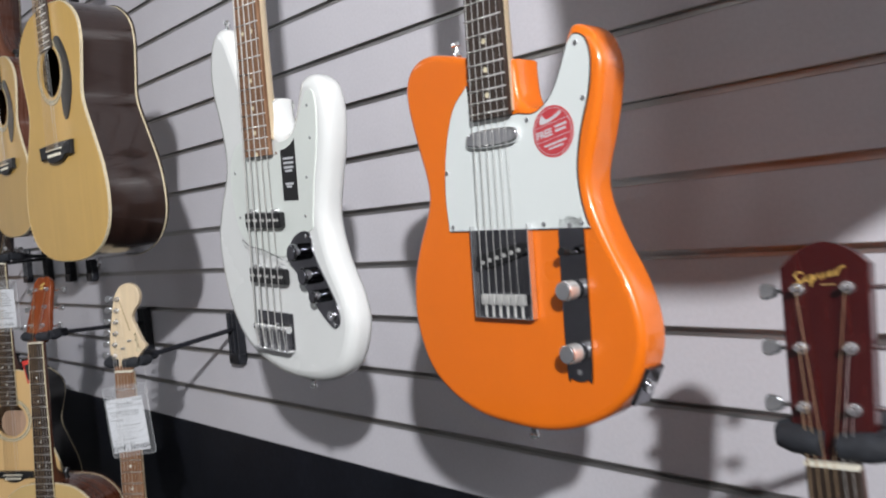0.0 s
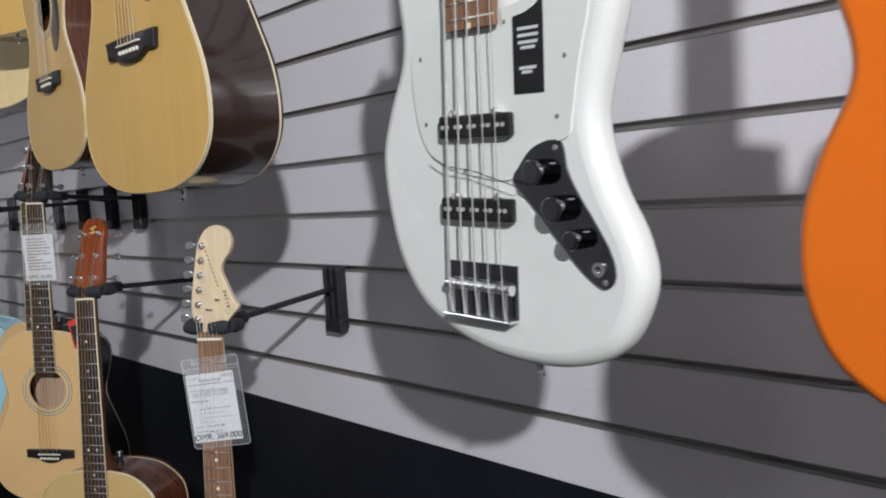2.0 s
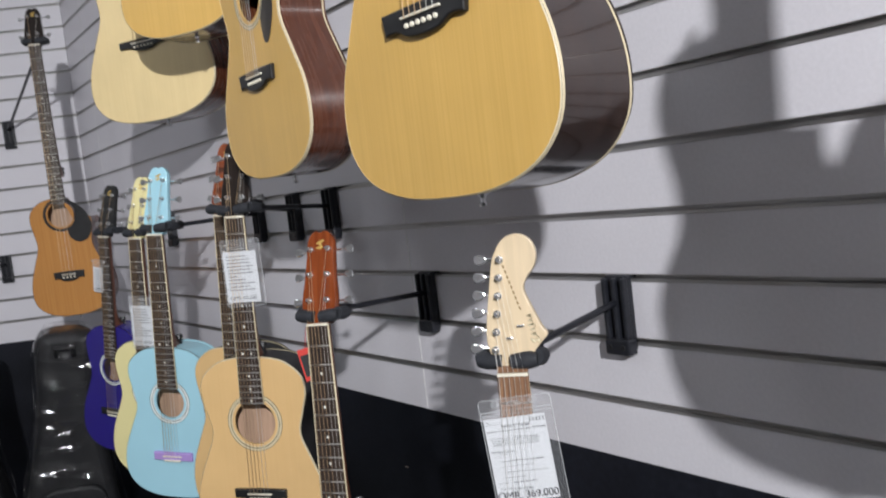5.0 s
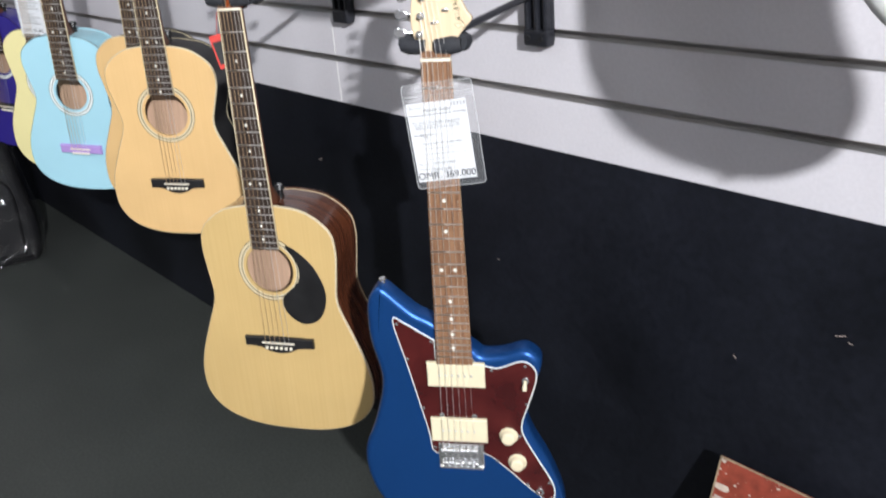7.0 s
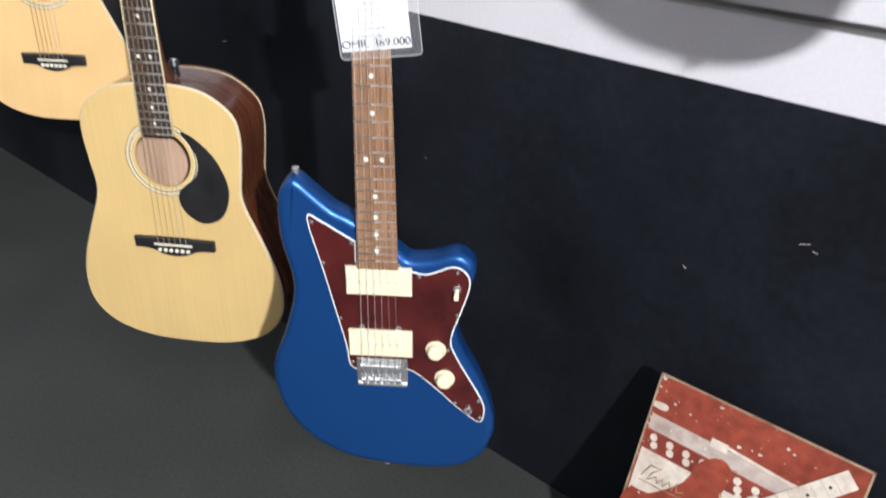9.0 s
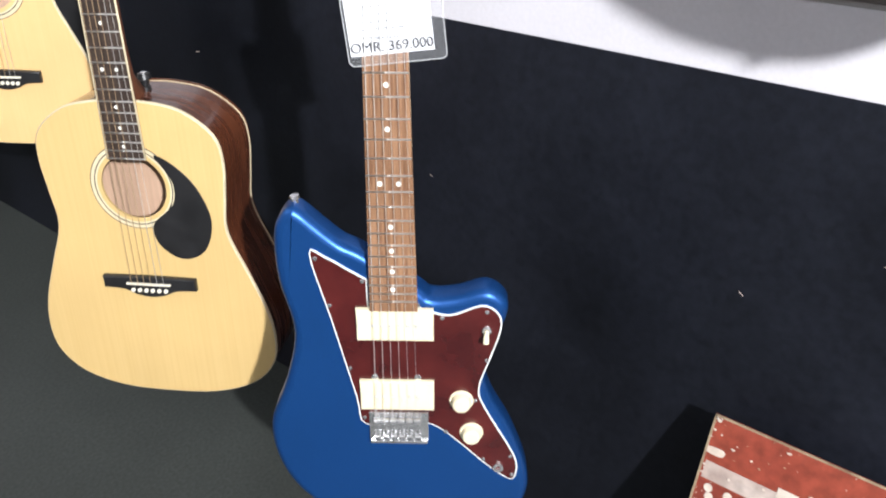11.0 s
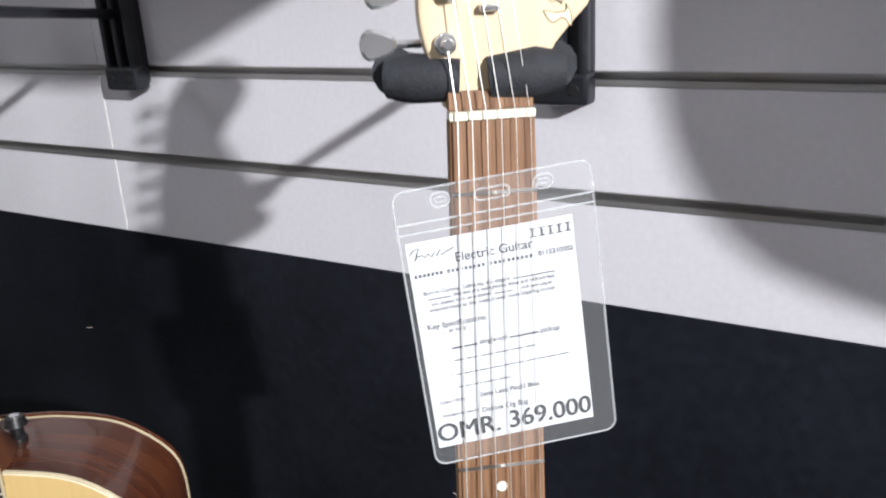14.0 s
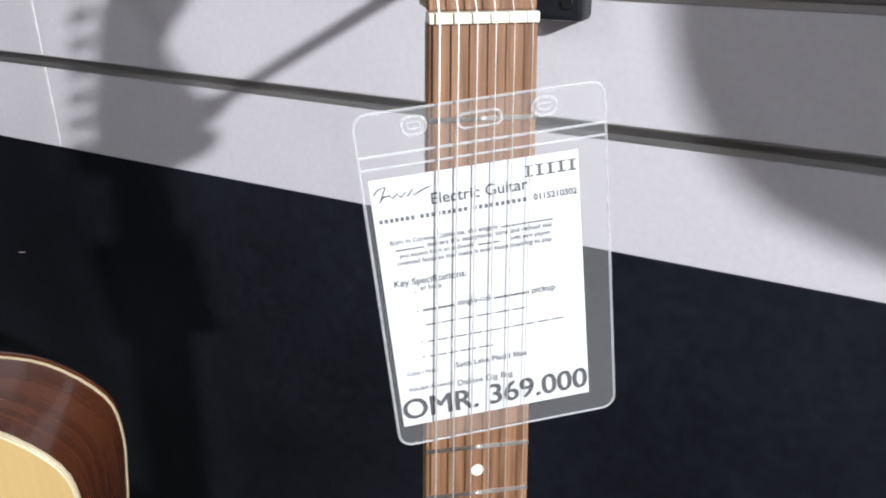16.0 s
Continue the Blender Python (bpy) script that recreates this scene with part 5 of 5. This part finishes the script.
acoustic(L4, "light blue painted acoustic guitar with a lilac bridge", top="sky_blue", side="sky_blue", head="sky_blue", board_bound=True, **SMALL)
L5 = facing((0.757, 3.384, 0.768), TURNED, 0.095)
acoustic(L5, "pale yellow painted acoustic guitar with a price tag", top="pale_yellow", side="pale_yellow", head="pale_yellow", board_bound=True, **SMALL)
SMALL.update(bridge="black", scale=0.6, tail=0.14, length=0.44, a=0.15)
L6 = facing((0.80, 3.93, 0.76), TURNED, 0.12)
acoustic(L6, "royal blue painted acoustic guitar", top="navy", side="navy", head="black", **SMALL)
for m, py, y in ((L4, 3.30, 0.598), (L5, 3.55, 0.598), (L6, 4.10, 0.618)):
    wall_hanger(m @ Vector((0, y, -0.014)), py, slot(4), TURNED)
price_tag(L5 @ pose(0.012, 0.345, 0.0074, 0, 0, 2), "white price card in a vinyl sleeve on a pale yellow guitar", w=0.094, h=0.150)
price_tag(L6 @ pose(-0.03, 0.47, 0.0074, 0, 0, -3), "small price card in a vinyl sleeve on a blue guitar", w=0.05, h=0.11)

CROSS = (-0.51, -0.86)
E1 = facing((0.843, 4.505, 1.222), CROSS, 0.0)
acoustic(E1, "amber cutaway acoustic bass guitar hanging on the corner wall", name="acoustic_bass", scale=0.90, a=0.15, b=0.105, c=0.12, length=0.47, tail=0.165, top="cedar", side="mahogany", head="dark_head", nstr=4, cut=1.0, head_w=(0.05, 0.06), head_len=0.15, guard="drop", bridge_shape="wing", bound=False, rosette="black")
wall_hanger(E1 @ Vector((0, 0.918, -0.014)), 0, 0, CROSS, diag_m @ pose(0.93, 0, slot(9)))

# empty hangers on the corner wall
for x, k in ((0.90, 16), (0.68, 16), (0.80, 9), (0.60, 12), (0.49, 6), (0.66, 3), (0.82, 3), (0.36, 9)):
    z = slot(k)
    base = diag_m @ pose(x, 0, z)
    tip = base @ Vector((-0.03, -0.20, -0.02))
    wall_hanger(tip, 0, 0, CROSS, base, "empty black guitar hanger on the slatted corner wall")

# loose swing tag on the dreadnought's neck
st = thing("swing_tag", "small red and black swing tag on a string", "tag", "price tags", m=L2 @ pose(-0.034, 0.575, -0.012, 0, 20, 14))
part("card", box(-0.016, 0.016, -0.03, 0.03, 0, 0.0008, 0.0003), "strap_red", st, "red swing card")
part("card_print", box(-0.013, 0.013, -0.022, 0.018, 0.0008, 0.0011), "black", st, "black print")
part("cord", tube([(0, 0.03, 0.0004), (0.012, 0.06, 0.006), (0.03, 0.085, 0.012)], 0.0006, 5), "strap_red", st)

# script on the wine-red headstock and a mark
def script_mark(parent_m, label):
    g = thing("headstock_decal", label, "decal", m=parent_m)
    wave = [(-0.014, 0.0045), (-0.018, 0.0062), (-0.0215, 0.004), (-0.019, 0.0005), (-0.016, -0.003), (-0.0195, -0.0055), (-0.0225, -0.0035), (-0.014, -0.002), (-0.0105, 0.002), (-0.0125, -0.002), (-0.0095, -0.0035), (-0.0075, 0.002), (-0.0078, -0.0075), (-0.005, 0.0018), (-0.0045, -0.003), (-0.001, 0.0015), (0.0, -0.003), (0.003, 0.0018), (0.003, -0.003), (0.0062, 0.0), (0.009, 0.0022), (0.0075, -0.0025), (0.011, -0.002), (0.013, 0.0022), (0.0133, -0.0025), (0.0165, 0.003), (0.0205, 0.0035)]
    part("gold_stroke", tube([(x, y + 0.14 * x, 0.0001) for x, y in wave], 0.00095, 6), "gold_ink", g)
    part("gold_stroke", box(0.0, 0.012, -0.0085, -0.0070, 0, 0.0002), "brown_ink", g)
    return g


script_mark(L0 @ Matrix.Translation((0, 0.649, 0.0005)) @ pose(0, 0, 0, -8, 0, 0) @ pose(-0.002, 0.150, 0.0002), "gold script decal on a wine-red headstock")

# ---- gig bags in clear film, on the floor by the corner ----


def gig_bag(m, label, seed, w=0.40, h=1.05, d=0.15):
    g = thing("gig_bag", label, "guitar bag", "gig bags", m=m)
    rnd = random.Random(seed)
    loop = smooth_loop([(-w * 0.46, 0.02), (-w * 0.3, 0.0), (w * 0.3, 0.0), (w * 0.46, 0.02), (w * 0.5, 0.16), (w * 0.44, 0.30), (w * 0.40, 0.40), (w * 0.34, 0.55), (w * 0.28, h * 0.75), (w * 0.27, h - 0.06), (w * 0.18, h - 0.008), (0, h), (-w * 0.18, h - 0.008), (-w * 0.27, h - 0.06), (-w * 0.28, h * 0.75), (-w * 0.34, 0.55), (-w * 0.40, 0.40), (-w * 0.44, 0.30), (-w * 0.5, 0.16)], 4)
    part("bag", slab(loop, -d / 2, d / 2, 0.045, 0.045, 4), "bag", g, "black padded nylon bag")
    pk = smooth_loop([(-w * 0.34, 0.06, 1), (w * 0.34, 0.06, 1), (w * 0.30, 0.36), (0, 0.40), (-w * 0.30, 0.36)], 4)
    part("pocket", slab(pk, d / 2 - 0.004, d / 2 + 0.022, 0.014, 0, 3), "bag", g)
    part("strap", tube([(-0.03, h - 0.10, d / 2), (-0.035, h - 0.06, d / 2 + 0.03), (0.03, h - 0.06, d / 2 + 0.03), (0.03, h - 0.10, d / 2)], 0.010, 8), "bag", g)
    # the film, creased, a little larger
    bm = slab(inset_loop(loop, -0.012), -d / 2 - 0.008, d / 2 + 0.030, 0.035, 0.035, 4)
    bmesh.ops.triangulate(bm, faces=[f for f in bm.faces if len(f.verts) > 4])
    for reach in (0.05, 0.022):
        bmesh.ops.subdivide_edges(bm, edges=[e for e in bm.edges if e.calc_length() > reach], cuts=1, use_grid_fill=True)
        bmesh.ops.triangulate(bm, faces=bm.faces)
    for v in bm.verts:
        n = noise.noise_vector(Vector((v.co.x * 8, v.co.y * 5, v.co.z * 8 + seed * 3)))
        ridge = 1 - abs(noise.noise(Vector((v.co.x * 17 + v.co.y * 5, v.co.y * 7, seed + v.co.z * 6)))) * 3
        v.co += n * 0.018 + Vector((0, 0, 0.020 * max(0, ridge)))
        v.co.y = max(v.co.y, 0.004)
    f = part("film", bm, "film", g, "clear creased plastic film", smooth=False)
    f.visible_shadow = False
    return g


for k, (x, y, turn, tall) in enumerate(((0.73, 4.62, 14, 1.03), (0.40, 4.78, 26, 1.05), (0.06, 4.92, 30, 1.02))):
    gig_bag(Matrix.Translation((x, y, 0)) @ pose(0, 0, 0, 0, 0, -turn) @ pose(0, 0, 0, 96, 0, 0) @ pose(0, 0, 0, 0, 0, -5 + 4 * k), "black gig bag wrapped in clear creased film, standing on the floor", 3 + k, h=tall)

# ---- worn tin picture leaning at the wall ----


def tin_sign(m):
    g = thing("tin_sign", "worn red tin picture of a guitar, leaning on the wall", "sign", m=m)
    W0, H0 = 0.322, 0.45
    part("plate", box(0, W0, 0, H0, 0, 0.004, 0.001), "sign_red", g, "worn red printed tin")
    for x0, x1, y0, y1 in ((0, W0, H0 - 0.003, H0), (0, 0.003, 0, H0), (W0 - 0.003, W0, 0, H0), (0, W0, 0, 0.003)):
        part("worn_edge", box(x0, x1, y0, y1, 0.0035, 0.0048), "sign_edge", g)
    def flat(name, pts, z, mat, per=3):
        return part(name, slab(smooth_loop(pts, per) if per else [Vector(p) for p in pts], z, z + 0.0003), mat, g)
    t = H0
    flat("amplifier_top", [(0.006, t - 0.068), (0.30, t - 0.068), (0.30, t - 0.094), (0.006, t - 0.094)], 0.004, "sign_grey", 0)
    flat("control_panel", [(0.006, t - 0.097), (0.30, t - 0.097), (0.30, t - 0.126), (0.006, t - 0.126)], 0.004, "sign_dark_red", 0)
    flat("amplifier_grille", [(0.006, t - 0.128), (0.30, t - 0.128), (0.30, t - 0.34), (0.006, t - 0.34)], 0.004, "sign_cream", 0)
    for k in range(10):
        for dy in (0.105, 0.117):
            x = 0.020 + 0.028 * k + (0.004 if dy > 0.11 else 0)
            part("printed_knob", disc(x, t - dy, 0.0043, 0.0046, 0.0062, 14), "sign_cream", g)
    badge = [(0.020, t - 0.172), (0.030, t - 0.150), (0.048, t - 0.148), (0.036, t - 0.160), (0.030, t - 0.175), (0.044, t - 0.163), (0.047, t - 0.172), (0.055, t - 0.162), (0.058, t - 0.172), (0.066, t - 0.160), (0.072, t - 0.172), (0.078, t - 0.156), (0.081, t - 0.170), (0.092, t - 0.164)]
    part("printed_badge", tube([(x, y, 0.0044) for x, y in badge], 0.0013, 5), "sign_edge", g)
    part("printed_badge", tube([(0.018, t - 0.180, 0.0044), (0.060, t - 0.179, 0.0044), (0.096, t - 0.174, 0.0044)], 0.0010, 5), "sign_edge", g)
    flat("printed_fitting", [(0.002, t - 0.048), (0.024, t - 0.046), (0.028, t - 0.052), (0.022, t - 0.057), (0.002, t - 0.056)], 0.0043, "sign_cream")
    flat("printed_fitting", [(0.105, t - 0.060, 1), (0.132, t - 0.060, 1), (0.132, t - 0.074, 1), (0.105, t - 0.074, 1)], 0.0049, "sign_cream")
    for x, y in ((0.168, t - 0.128), (0.186, t - 0.122), (0.172, t - 0.144), (0.192, t - 0.139)):
        part("printed_knob", disc(x, y, 0.0047, 0.0050, 0.0062, 14), "sign_cream", g)
    flat("printed_body", [(0.0, t - 0.215), (0.04, t - 0.195), (0.085, t - 0.15), (0.10, t - 0.105), (0.128, t - 0.085), (0.150, t - 0.10), (0.143, t - 0.145), (0.150, t - 0.175), (0.19, t - 0.19), (0.21, t - 0.24), (0.18, t - 0.33), (0.08, t - 0.40), (0.0, t - 0.40)], 0.0046, "sign_red")
    flat("printed_pickguard", [(0.05, t - 0.23), (0.10, t - 0.21), (0.135, t - 0.165), (0.15, t - 0.195), (0.17, t - 0.22), (0.15, t - 0.27), (0.08, t - 0.33), (0.04, t - 0.29)], 0.005, "sign_cream")
    a, b = Vector((0.135, t - 0.205)), Vector((0.300, t - 0.022))
    d = (b - a).normalized()
    q = Vector((-d.y, d.x))
    flat("printed_neck", [a + q * 0.016, b + q * 0.014, b - q * 0.014, a - q * 0.016], 0.0054, "sign_cream", 0)
    for k in range(13):
        p = a + (b - a) * (0.06 + 0.07 * k)
        flat("printed_fret", [p + q * 0.015, p + q * 0.015 + d * 0.0012, p - q * 0.015 + d * 0.0012, p - q * 0.015], 0.0057, "sign_grey", 0)
        if k % 2:
            part("printed_dot", disc(*(p + d * 0.008), 0.0057, 0.006, 0.0024, 10), "black", g)
    flat("printed_handle", [(0.130, t - 0.062), (0.19, t - 0.066), (0.250, t - 0.070), (0.250, t - 0.074), (0.19, t - 0.070), (0.130, t - 0.066)], 0.0046, "sign_cream")
    flat("printed_handle", [(0.130, t - 0.070), (0.19, t - 0.075), (0.250, t - 0.080), (0.250, t - 0.083), (0.19, t - 0.078), (0.130, t - 0.073)], 0.0046, "sign_grey")
    rnd = random.Random(11)
    for k in range(110):
        edge = k % 2
        x = 0.004 + rnd.random() ** (3 if edge else 1) * 0.31
        y = H0 - 0.004 - rnd.random() ** (2.2 if edge else 1.4) * 0.3
        r = 0.0006 + rnd.random() ** 2 * 0.0026
        blot = [(x + r * (0.6 + rnd.random()) * math.cos(a), y + r * (0.4 + 0.8 * rnd.random()) * math.sin(a)) for a in [math.tau * q / 7 for q in range(7)]]
        part("worn_spot", slab(blot, 0.0058, 0.0061), "sign_cream" if k % 3 else "sign_edge", g)
    return g


lean_m = Matrix(((0, 0.358, -0.934, 0.957), (-1, 0, 0, 1.512), (0, 0.934, 0.358, 0.004), (0, 0, 0, 1)))
tin_sign(lean_m)

# pale scuffs on the black base panel
sc = thing("scuff_marks", "short pale scuffs on the black base panel", "scuff", kind="stuff")
for y, z, ln, a in ((1.36, 0.70, 0.016, -20), (1.345, 0.693, 0.008, 10), (2.66, 0.72, 0.014, -12), (1.52, 0.60, 0.008, 40), (2.05, 0.62, 0.006, 20)):
    part("scuff", box(-ln / 2, ln / 2, -0.0004, 0.0, -0.0006, 0.0006), "sign_grey", sc).matrix_basis = along_wall(y, z) @ pose(0, 0, 0, 0, a, 0)

# ---- ceiling fittings: frames for the added, unseen fill lamps, and the spotlight ----
for px, py in FILL_LAMPS:
    fit = thing("ceiling_light", "thin white square frame round an added fill lamp, out of view", "light", "ceiling lights", m=Matrix.Translation((px, py, TOP)))
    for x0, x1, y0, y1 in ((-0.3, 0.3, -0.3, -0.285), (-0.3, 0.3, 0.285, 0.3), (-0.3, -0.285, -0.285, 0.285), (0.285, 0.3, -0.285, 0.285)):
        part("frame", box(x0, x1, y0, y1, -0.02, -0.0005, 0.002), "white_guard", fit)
sp = thing("spotlight", "black ceiling spotlight on a short stem", "light")
kd = (Vector((1.15, 3.1, 1.2)) - Vector(KEY_AT)).normalized()
part("stem", tube([Vector(KEY_AT) - kd * 0.08, (KEY_AT[0] - kd.x * 0.08, KEY_AT[1] - kd.y * 0.08, TOP)], 0.012, 10), "steel_black", sp)
part("can", tube([Vector(KEY_AT) - kd * 0.14, Vector(KEY_AT) - kd * 0.012], 0.095, 24), "steel_black", sp)
